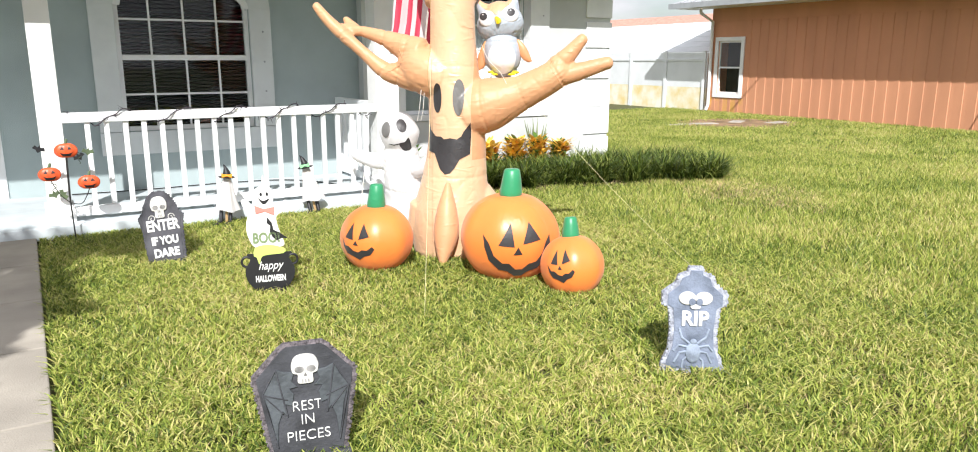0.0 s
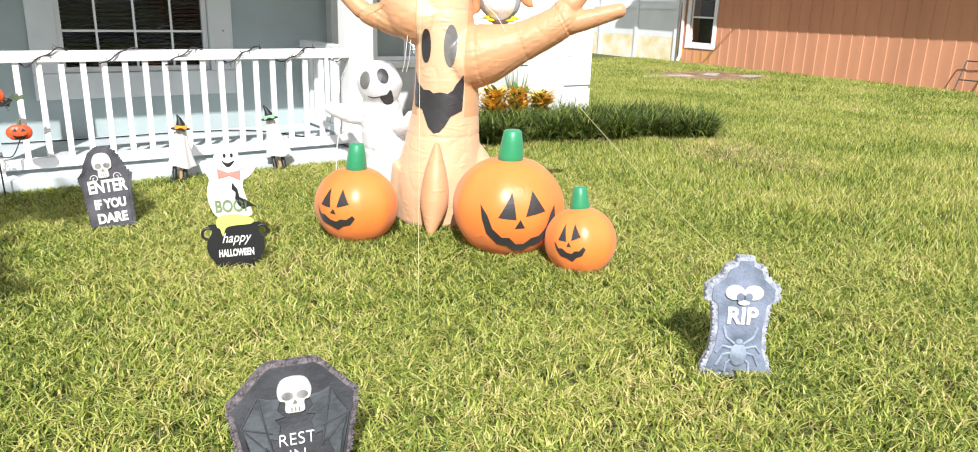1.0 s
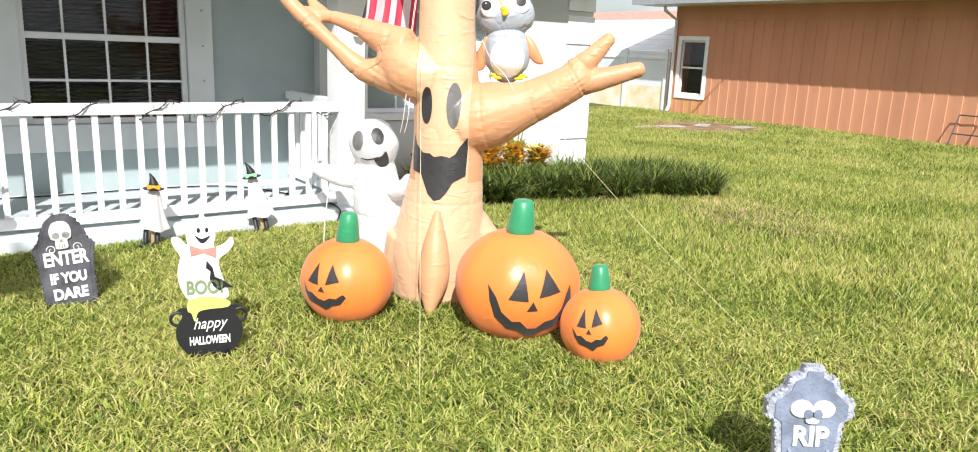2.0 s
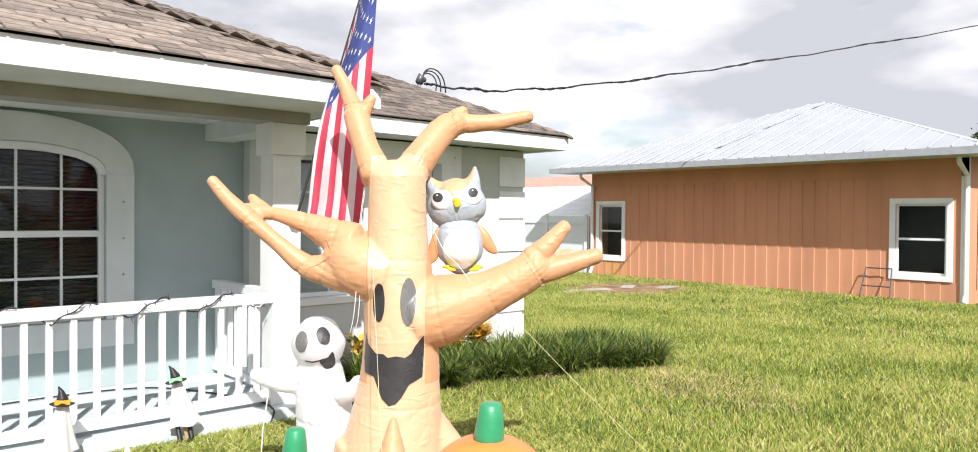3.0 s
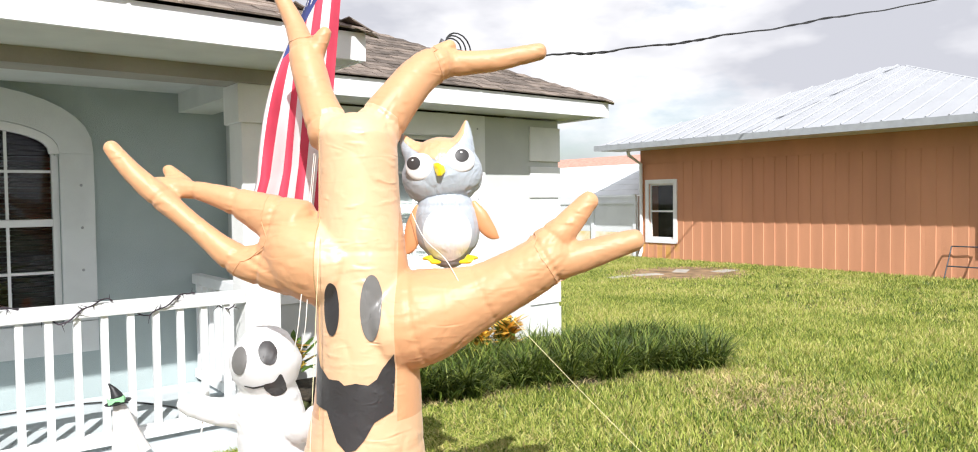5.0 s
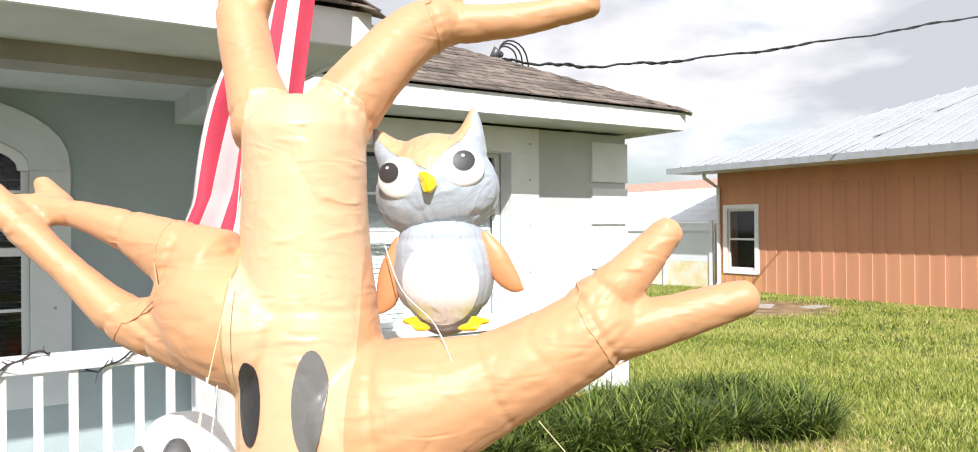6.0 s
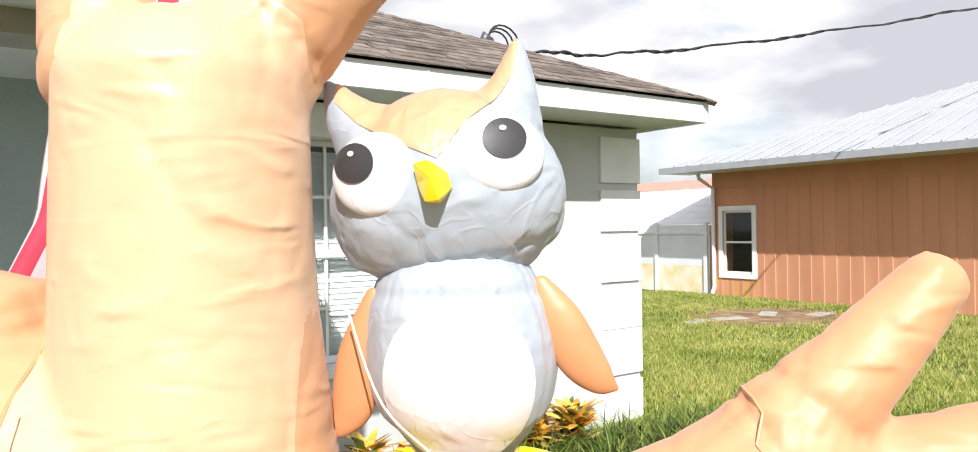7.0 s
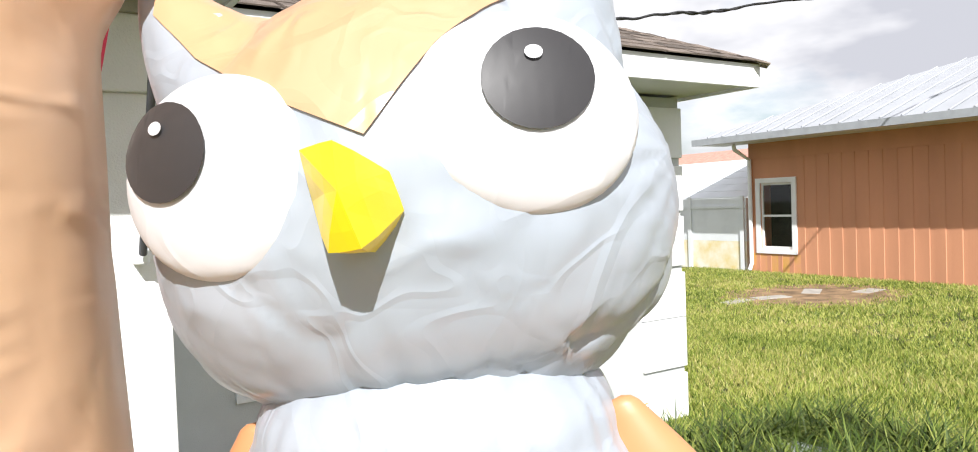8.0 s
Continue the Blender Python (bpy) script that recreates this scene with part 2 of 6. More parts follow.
M_FOAM_PALE = mat("pale_foam_edge", (0.34, 0.36, 0.42), 0.9, vary=0.3, scale=30, bump=0.8, bump_scale=120, second=(0.2, 0.21, 0.26))
M_WING_RELIEF = mat("wing_relief", (0.07, 0.08, 0.09), 0.7, vary=0.2, scale=12, bump=0.4)
M_BONE = mat("bone_paint", (0.66, 0.65, 0.62), 0.7, vary=0.15, scale=20, bump=0.2)
M_SIGN_WHITE = mat("sign_white", (0.82, 0.82, 0.80), 0.5, vary=0.02, bump=0.02)
M_SIGN_BLACK = mat("sign_black", (0.012, 0.012, 0.014), 0.5, vary=0.1, bump=0.02)
M_SIGN_GREEN = mat("slime_green", (0.52, 0.66, 0.16), 0.5, vary=0.05, bump=0.02)
M_SIGN_LETTER = mat("letter_green", (0.19, 0.26, 0.13), 0.6, vary=0.1, bump=0.02)
M_PINK = mat("bow_red", (0.72, 0.22, 0.18), 0.6, vary=0.1, bump=0.02)
M_STAKE = mat("pine_stake", (0.45, 0.30, 0.14), 0.8, vary=0.15, scale=10, bump=0.2, stretch=(1, 1, 0.2))
M_WIRE = mat("dark_wire", (0.02, 0.02, 0.02), 0.5, vary=0.1, bump=0.0)
M_GARLAND = mat("garland_twig", (0.045, 0.035, 0.045), 0.8, vary=0.2, bump=0.1)
M_TINPUMP = mat("painted_tin_orange", (0.72, 0.10, 0.03), 0.4, vary=0.12, scale=20, bump=0.1)
M_TINLEAF = mat("tin_leaf", (0.10, 0.14, 0.07), 0.5, vary=0.2, bump=0.1)
M_ROPE = mat("yellow_cord", (0.66, 0.60, 0.36), 0.7, vary=0.1, bump=0.1)
M_ROPE_W = mat("white_cord", (0.75, 0.73, 0.68), 0.7, vary=0.1, bump=0.1)
M_RED = mat("flag_red", (0.64, 0.06, 0.11), 0.75, vary=0.06, scale=5, bump=0.15, bump_scale=300, translucent=0.35)
M_FLAGWHITE = mat("flag_white", (0.82, 0.80, 0.80), 0.75, vary=0.03, scale=5, bump=0.15, bump_scale=300, translucent=0.35)
M_BLUE = mat("flag_blue", (0.05, 0.07, 0.25), 0.75, vary=0.06, scale=5, bump=0.15, bump_scale=300, translucent=0.3)
M_POLE = mat("dark_metal_pole", (0.10, 0.10, 0.11), 0.45, 0.5, vary=0.1, bump=0.02)
M_BLIND = mat("blind_slat", (0.055, 0.052, 0.050), 0.6, vary=0.1, bump=0.02)
M_BLIND_W = mat("white_blind_slat", (0.62, 0.64, 0.63), 0.6, vary=0.05, bump=0.02)
M_ROOM = mat("dark_room", (0.03, 0.03, 0.032), 0.9, vary=0.2, bump=0.0)
M_DOOR = mat("dark_screen", (0.03, 0.035, 0.04), 0.5, vary=0.15, bump=0.05)
M_BARK = mat("bark", (0.10, 0.075, 0.05), 0.95, vary=0.3, scale=9, bump=0.8, bump_scale=30)
M_LEAF = mat("leaf", (0.045, 0.09, 0.02), 0.5, vary=0.2, scale=3, bump=0.0, island=0.8, translucent=0.2)
M_GLASS = bpy.data.materials.new("window_glass")
M_GLASS.use_nodes = True
_b = M_GLASS.node_tree.nodes["Principled BSDF"]
_b.inputs["Base Color"].default_value = (0.85, 0.9, 0.9, 1)
_b.inputs["Roughness"].default_value = 0.02
_b.inputs["Transmission Weight"].default_value = 1.0
_b.inputs["IOR"].default_value = 1.3


# ---- mesh helpers ----
def link_mesh(name, bm, material, smooth=False):
    me = bpy.data.meshes.new(name)
    bm.normal_update()
    bm.to_mesh(me)
    bm.free()
    if smooth:
        me.polygons.foreach_set("use_smooth", [True] * len(me.polygons))
    me.materials.append(material)
    return me


def part(name, bm, material, parent, label="", smooth=False):
    ob = new(name, link_mesh(name, bm, material, smooth))
    ob.parent = parent
    if label:
        tagged(ob, label)
    return ob


def thing(name, m, label, category, group="", kind=""):
    ob = new(name)
    ob.empty_display_size = 0.1
    ob.matrix_world = m
    return tagged(ob, label, category, group, kind)


def solid(name, bm, material, label, category="", kind="", smooth=False, group=""):
    return tagged(new(name, link_mesh(name, bm, material, smooth)), label, category, group, kind)


def add_box(bm, x0, x1, y0, y1, z0, z1, bevel=0.0):
    vs = [bm.verts.new((x, y, z)) for x in (x0, x1) for y in (y0, y1) for z in (z0, z1)]
    fs = [bm.faces.new([vs[i] for i in f]) for f in ((0, 1, 3, 2), (4, 6, 7, 5), (0, 4, 5, 1), (2, 3, 7, 6), (0, 2, 6, 4), (1, 5, 7, 3))]
    if bevel:
        es = list({e for f in fs for e in f.edges})
        bmesh.ops.bevel(bm, geom=es, offset=bevel, segments=2, affect="EDGES", profile=0.5)
    return bm


def box(x0, x1, y0, y1, z0, z1, bevel=0.0):
    return add_box(bmesh.new(), x0, x1, y0, y1, z0, z1, bevel)


def slab_with_holes(axis, lo, hi, at0, at1, z0, z1, holes):
    """A wall along x or y with rectangular openings [(a0, a1, z0, z1)], as boxes butted end to end in one mesh."""
    bm = bmesh.new()
    cuts = sorted({lo, hi, *[h[0] for h in holes], *[h[1] for h in holes]})
    for a, b in zip(cuts, cuts[1:]):
        mid = (a + b) / 2
        inside = sorted((h[2], h[3]) for h in holes if h[0] < mid < h[1])
        z = z0
        for h0, h1 in inside + [(z1, z1)]:
            if h0 > z:
                if axis == "x":
                    add_box(bm, a, b, at0, at1, z, h0)
                else:
                    add_box(bm, at0, at1, a, b, z, h0)
            z = max(z, h1)
    bmesh.ops.remove_doubles(bm, verts=bm.verts, dist=0.0005)
    return bm


def add_tube(bm, pts, radii, sides=16, cap=True, squash=1.0):
    """A round tube along points, with rounded ends when cap is set."""
    pts = [Vector(p) for p in pts]
    radii = list(radii)
    if cap:
        d0, d1 = (pts[0] - pts[1]).normalized(), (pts[-1] - pts[-2]).normalized()
        a, r = pts[0], radii[0]
        head = [(a + d0 * r * 0.55, r * 0.35), (a + d0 * r * 0.35, r * 0.75)]
        e, q = pts[-1], radii[-1]
        tail = [(e + d1 * q * 0.35, q * 0.75), (e + d1 * q * 0.55, q * 0.35)]
        pts = [h[0] for h in head] + pts + [h[0] for h in tail]
        radii = [h[1] for h in head] + radii + [h[1] for h in tail]
    rings = []
    side = None
    for i, p in enumerate(pts):
        d = (pts[min(i + 1, len(pts) - 1)] - pts[max(i - 1, 0)]).normalized()
        if side is None:
            side = d.orthogonal().normalized()
        side = (side - d * side.dot(d)).normalized()
        up = d.cross(side)
        rings.append([bm.verts.new(p + (side * math.cos(k) + up * math.sin(k) * squash) * radii[i]) for k in (2 * math.pi * j / sides for j in range(sides))])
    for a, b in zip(rings, rings[1:]):
        for j in range(sides):
            bm.faces.new((a[j], a[(j + 1) % sides], b[(j + 1) % sides], b[j]))
    bm.faces.new(rings[0][::-1])
    bm.faces.new(rings[-1])
    return bm


def tube(pts, radii, sides=16, cap=True):
    if isinstance(radii, (int, float)):
        radii = [radii] * len(pts)
    return add_tube(bmesh.new(), pts, radii, sides, cap)


def curve_points(pts, steps=6):
    """Catmull-Rom points through pts (each may carry a radius as its fourth number)."""
    out = []
    n = len(pts)
    for i in range(n - 1):
        p0, p1, p2, p3 = (np.array(pts[max(0, min(n - 1, k))], float) for k in (i - 1, i, i + 1, i + 2))
        for j in range(steps):
            t = j / steps
            out.append(0.5 * (2 * p1 + (p2 - p0) * t + (2 * p0 - 5 * p1 + 4 * p2 - p3) * t * t + (3 * p1 - p0 - 3 * p2 + p3) * t ** 3))
    out.append(np.array(pts[-1], float))
    return out


def limb(bm, pts, steps=5, sides=20):
    c = curve_points(pts, steps)
    return add_tube(bm, [p[:3] for p in c], [p[3] for p in c], sides)


def ball(cx, cy, cz, rx, ry, rz, u=32, v=18):
    bm = bmesh.new()
    bmesh.ops.create_uvsphere(bm, u_segments=u, v_segments=v, radius=1.0)
    bmesh.ops.transform(bm, matrix=Matrix.Translation((cx, cy, cz)) @ Matrix.Diagonal((rx, ry, rz, 1)), verts=bm.verts)
    return bm


def plate(outline, y0, y1, bevel=0.0):
    """A flat piece of the outline (x, z), from y0 (front) to y1."""
    bm = bmesh.new()
    f = bm.faces.new([bm.verts.new((x, y0, z)) for x, z in outline])
    bm.normal_update()
    if f.normal.y > 0:
        f.normal_flip()
    got = bmesh.ops.extrude_face_region(bm, geom=[f])
    bmesh.ops.translate(bm, vec=(0, y1 - y0, 0), verts=[g for g in got["geom"] if isinstance(g, bmesh.types.BMVert)])
    # the extruded copy lies behind
    bmesh.ops.recalc_face_normals(bm, faces=bm.faces)
    if bevel:
        es = [e for e in bm.edges if all(abs(v.co.y - y0) < 1e-6 for v in e.verts)]
        bmesh.ops.bevel(bm, geom=es, offset=bevel, segments=2, affect="EDGES", profile=0.5)
    bmesh.ops.triangulate(bm, faces=[g for g in bm.faces if len(g.verts) > 4])
    return bm


def smooth_outline(pts, steps=5):
    c = curve_points([*pts[-1:], *pts, *pts[:2]], steps)
    return [tuple(p) for p in c[steps:-steps - 1]]


def tree_of(ob):
    """A search tree of an object's finished mesh, in its own coordinates."""
    from mathutils.bvhtree import BVHTree
    dg = bpy.context.evaluated_depsgraph_get()
    dg.update()
    return BVHTree.FromObject(ob, dg)


def patch(outline, surface, y_from=-3.0, lift=0.006, cell=0.012):
    """A printed or sewn patch: the outline (x, z) laid onto a surface along +y, a little proud of it."""
    bm = bmesh.new()
    vs = [bm.verts.new((x, 0, z)) for x, z in outline]
    bm.faces.new(vs)
    bmesh.ops.triangulate(bm, faces=bm.faces)
    for _ in range(5):
        long = [e for e in bm.edges if e.calc_length() > cell * 2]
        if not long:
            break
        bmesh.ops.subdivide_edges(bm, edges=long, cuts=1)
        bmesh.ops.triangulate(bm, faces=bm.faces)
    for v in bm.verts:
        hit = surface.ray_cast(Vector((v.co.x, y_from, v.co.z)), Vector((0, 1, 0)))
        if hit[0] is None:
            near = surface.find_nearest(Vector((v.co.x, -0.1, v.co.z)))
            hit = near
        v.co = hit[0] + hit[1].normalized() * lift if hit[1].y < 0.2 else hit[0] - hit[1].normalized() * lift
    bm.normal_update()
    bmesh.ops.recalc_face_normals(bm, faces=bm.faces)
    if sum(f.normal.y for f in bm.faces) > 0:
        bmesh.ops.reverse_faces(bm, faces=bm.faces)
    return bm


def letters(text, size, parent, material, x, z, y, width=None, name="lettering", label="", slant=0.0, fat=0.0, depth=0.004):
    """Raised lettering in the built-in font, upright in the xz plane and facing -y."""
    cu = bpy.data.curves.new("words", "FONT")
    cu.body, cu.size, cu.align_x, cu.extrude, cu.shear, cu.offset = text, size, "CENTER", depth, slant, fat
    tmp = bpy.data.objects.new("words", cu)
    scene.collection.objects.link(tmp)
    dg = bpy.context.evaluated_depsgraph_get()
    me = bpy.data.meshes.new_from_object(tmp.evaluated_get(dg))
    bpy.data.objects.remove(tmp)
    xs = [v.co.x for v in me.vertices]
    k = width / (max(xs) - min(xs)) if width else 1.0
    me.transform(Matrix(((k, 0, 0, x), (0, 0, -1, y), (0, 1, 0, z), (0, 0, 0, 1))))
    me.materials.clear()
    me.materials.append(material)
    ob = new(name, me)
    ob.parent = parent
    return tagged(ob, label) if label else ob


def blades(name, base, height, width, lean, material, label, category, seed, bend=0.5):
    """Grass blades at the base points: each a bent, tapered strip. One mesh."""
    rng = np.random.default_rng(seed)
    n = len(base)
    a = rng.uniform(0, 2 * np.pi, n)
    side = np.stack([np.cos(a), np.sin(a), np.zeros(n)], 1)
    b = rng.uniform(0, 2 * np.pi, n)
    out = np.stack([np.cos(b), np.sin(b), np.zeros(n)], 1)
    h = height * rng.uniform(0.55, 1.25, n)
    w = width * rng.uniform(0.7, 1.3, n)
    l = lean * h * rng.uniform(0.1, 1.3, n)
    up = np.array([0, 0, 1.0])
    mid = base + up * (h * 0.6)[:, None] + out * (l * 0.4)[:, None]
    tip = base + up * (h * (1 - bend * 0.4 * rng.uniform(0, 1, n)))[:, None] + out * l[:, None]
    s = side * (w / 2)[:, None]
    verts = np.stack([base - s, base + s, mid + s * 0.85, mid - s * 0.85, tip], 1).reshape(-1, 3)
    o = np.arange(n) * 5
    loops = np.stack([o, o + 1, o + 2, o + 3, o + 3, o + 2, o + 4], 1).reshape(-1)
    starts = np.stack([np.arange(n) * 7, np.arange(n) * 7 + 4], 1).reshape(-1)
    me = bpy.data.meshes.new(name)
    me.vertices.add(len(verts))
    me.vertices.foreach_set("co", verts.astype(np.float32).reshape(-1))
    me.loops.add(len(loops))
    me.loops.foreach_set("vertex_index", loops.astype(np.int32))
    me.polygons.add(len(starts))
    me.polygons.foreach_set("loop_start", starts.astype(np.int32))
    me.update(calc_edges=True)
    me.materials.append(material)
    return tagged(new(name, me), label, category, kind="stuff")


def arching(name, base, length, width, material, label, category, seed):
    """Long strap leaves that rise and arch over: strips of four pieces. One mesh."""
    rng = np.random.default_rng(seed)
    n = len(base)
    a = rng.uniform(0, 2 * np.pi, n)
    out = np.stack([np.cos(a), np.sin(a), np.zeros(n)], 1)
    side = np.stack([-np.sin(a), np.cos(a), np.zeros(n)], 1)
    L = length * rng.uniform(0.6, 1.2, n)
    start, curl = rng.uniform(0.05, 0.5, n), rng.uniform(0.7, 2.0, n)
    rows, p = [], base.copy()
    for k in range(5):
        w = width * (1.0, 1.05, 0.9, 0.6, 0.06)[k] / 2
        rows += [p - side * w, p + side * w]
        ang = start + curl * (k + 0.5) / 4
        p = p + (out * np.sin(ang)[:, None] + np.array([0, 0, 1.0]) * np.cos(ang)[:, None]) * (L / 4)[:, None]
    verts = np.stack(rows, 1).reshape(-1, 3)
    verts[:, 2] = np.maximum(verts[:, 2], 0.006)
    o = np.arange(n) * 10
    loops = np.stack([o + 2 * k + c for k in range(4) for c in (0, 1, 3, 2)], 1).reshape(-1)
    me = bpy.data.meshes.new(name)
    me.vertices.add(len(verts))
    me.vertices.foreach_set("co", verts.astype(np.float32).reshape(-1))
    me.loops.add(len(loops))
    me.loops.foreach_set("vertex_index", loops.astype(np.int32))
    me.polygons.add(n * 4)
    me.polygons.foreach_set("loop_start", (np.arange(n * 4) * 4).astype(np.int32))
    me.update(calc_edges=True)
    me.materials.append(material)
    return tagged(new(name, me), label, category, kind="stuff")


def sprigs(name, base, height, width, lean, material, label, category, seed):
    """Short grass seen from afar: one slender leaning triangle a blade. One mesh."""
    rng = np.random.default_rng(seed)
    n = len(base)
    a, b = rng.uniform(0, 2 * np.pi, n), rng.uniform(0, 2 * np.pi, n)
    h = height * rng.uniform(0.5, 1.3, n)
    s = np.stack([np.cos(a), np.sin(a), np.zeros(n)], 1) * (width * rng.uniform(0.35, 0.65, n))[:, None]
    l = lean * h * rng.uniform(0.1, 1.2, n)
    tip = base + np.stack([np.cos(b) * l, np.sin(b) * l, h], 1)
    verts = np.stack([base - s, base + s, tip], 1).reshape(-1, 3)
    me = bpy.data.meshes.new(name)
    me.vertices.add(n * 3)
    me.vertices.foreach_set("co", verts.astype(np.float32).reshape(-1))
    me.loops.add(n * 3)
    me.loops.foreach_set("vertex_index", np.arange(n * 3, dtype=np.int32))
    me.polygons.add(n)
    me.polygons.foreach_set("loop_start", (np.arange(n) * 3).astype(np.int32))
    me.update(calc_edges=True)
    me.materials.append(material)
    return tagged(new(name, me), label, category, kind="stuff")


# ---- ground and path ----
def rough_z(x, y):
    return 0.012 * noise.noise(Vector((x * 0.9, y * 0.9, 0)))


bm = bmesh.new()
bmesh.ops.create_grid(bm, x_segments=60, y_segments=60, size=1.0)
for v in bm.verts:
    r = max(abs(v.co.x), abs(v.co.y))
    k = 14 * r + 900 * max(0, r - 0.5) ** 3
    v.co.x, v.co.y = 6 + v.co.x * k / max(r, 1e-6) , 6 + v.co.y * k / max(r, 1e-6)
    v.co.z = rough_z(v.co.x, v.co.y) - 0.012
solid("ground", bm, M_SOIL, "sunlit yellow-green lawn with worn patches", "lawn", "structure", True)

bm = bmesh.new()
for i in range(9):
    add_box(bm, -0.42, 0.83, -1.9 + i * 1.0, -0.91 + i * 1.0, -0.05, 0.035, 0.008)
solid("pavement", bm, M_PATH, "pale concrete garden path beside the lawn", "path", "structure")

# ---- house ----
WALL_Y, FRONT_Y = 8.90, 7.243
WIN = (1.80, 3.25, 0.78, 2.43)
solid("wall_front", slab_with_holes("x", -3.0, 8.66, WALL_Y, WALL_Y + 0.2, 0.0, 2.72, [(-0.35, 0.62, 0.12, 2.2), WIN, (5.2, 7.2, 0.84, 2.46)]), M_STUCCO,
                   "grey-green stucco front wall of the house", "wall", "structure")
solid("wall_side", box(8.46, 8.66, WALL_Y + 0.2, 17.5, 0.0, 2.72), M_STUCCO, "grey stucco side wall of the house", "wall", "structure")
solid("wall_back", box(-3.0, 8.46, 17.3, 17.5, 0.0, 2.72), M_STUCCO, "grey stucco back wall of the house", "wall", "structure")
solid("wall_left", box(-3.0, -2.8, WALL_Y + 0.2, 17.3, 0.0, 2.72), M_STUCCO, "grey stucco side wall", "wall", "structure")
solid("floor", box(-2.8, 8.46, WALL_Y + 0.2, 17.3, 0.0, 0.1), M_ROOM, "dark floor inside the house", "floor", "structure")
solid("ceiling", box(-2.8, 8.46, WALL_Y + 0.2, 17.3, 2.6, 2.7), M_ROOM, "dark ceiling inside the house", "ceiling", "structure")

# stucco face of the wing, coloured paler to look sunlit, with raised corner blocks
wing = solid("wall_cladding", slab_with_holes("x", 4.62, 8.70, WALL_Y - 0.16, WALL_Y - 0.003, 0.0, 2.70, [(5.0, 7.53, 0.76, 2.7)]), M_WING_WALL,
             "grey stucco wall of the house wing, sunlight lifted into its colour", "wall", "structure")
for i, z in enumerate((0.02, 0.45, 0.87, 1.30, 1.76, 2.20)):
    part("quoin", box(8.22, 8.715, WALL_Y - 0.185, WALL_Y + 0.25, z, z + 0.375 + (0.04 if i % 2 else 0), 0.006), M_WHITE, wing)


def window_unit(name, x0, x1, z0, z1, rise, trim, cols, rows, blind, label):
    """A sash window in the front wall, with trim, an arched head when rise is set, bars, panes and blinds."""
    w = thing(name, Matrix(), label, "window", kind="structure")
    y = WALL_Y
    mid = (z0 + z1) / 2 - 0.01
    f = bmesh.new()
    for a, b, c, d in ((x0, x0 + 0.05, z0, z1), (x1 - 0.05, x1, z0, z1), (x0 + 0.05, x1 - 0.05, z0, z0 + 0.05), (x0 + 0.05, x1 - 0.05, z1 - 0.04, z1), (x0 + 0.05, x1 - 0.05, mid - 0.03, mid + 0.03)):
        add_box(f, a, b, y + 0.02, y + 0.09, c, d, 0.004)
    part("window_frame", f, M_WHITE, w)
    for k in range(1, cols):
        x = x0 + (x1 - x0) * k / cols
        part("glazing_bar", box(x - 0.011, x + 0.011, y + 0.045, y + 0.062, z0 + 0.05, z1 - 0.04), M_WHITE, w)
    for a, b in ((z0, mid), (mid, z1)):
        for k in range(1, rows):
            z = a + (b - a) * k / rows
            part("glazing_bar", box(x0 + 0.05, x1 - 0.05, y + 0.044, y + 0.061, z - 0.011, z + 0.011), M_WHITE, w)
    for a, b in ((z0 + 0.05, mid - 0.03), (mid + 0.03, z1 - 0.04)):
        p = part("pane", box(x0 + 0.05, x1 - 0.05, y + 0.064, y + 0.069, a, b), M_GLASS, w)
        p.visible_shadow = False
    n = int((z1 - z0) / 0.045)
    for i in range(n):
        z = z0 + 0.05 + (z1 - z0 - 0.1) * i / n
        s = box(x0 + 0.03, x1 - 0.03, -0.022, 0.022, -0.0015, 0.0015)
        bmesh.ops.transform(s, matrix=Matrix.Translation((0, y + 0.15, z)) @ Matrix.Rotation(radians(38 if blind is M_BLIND else 74), 4, "X"), verts=s.verts)
        part("slat", s, blind, w)
    return w


win1 = window_unit("window_1", *WIN, 0.0, 0.2, 4, 2, M_BLIND, "white arched sash window with dark closed blinds")
# trim round the arched window: uprights, sill and an arched head
tx0, tx1 = 1.55, 3.50
for a, b, c, d in ((tx0, 1.80, 0.78, 2.16), (3.25, tx1, 0.78, 2.16), (tx0, tx1, 0.52, 0.775)):
    part("trim", box(a, b, WALL_Y - 0.05, WALL_Y - 0.003, c, d, 0.004), M_TRIM, win1)


def arc(x0, x1, z0, rise, n=18):
    c = (x0 + x1) / 2
    return [(c - (x1 - x0) / 2 * math.cos(math.pi * i / n), z0 + rise * math.sin(math.pi * i / n) ** 0.8) for i in range(n + 1)]


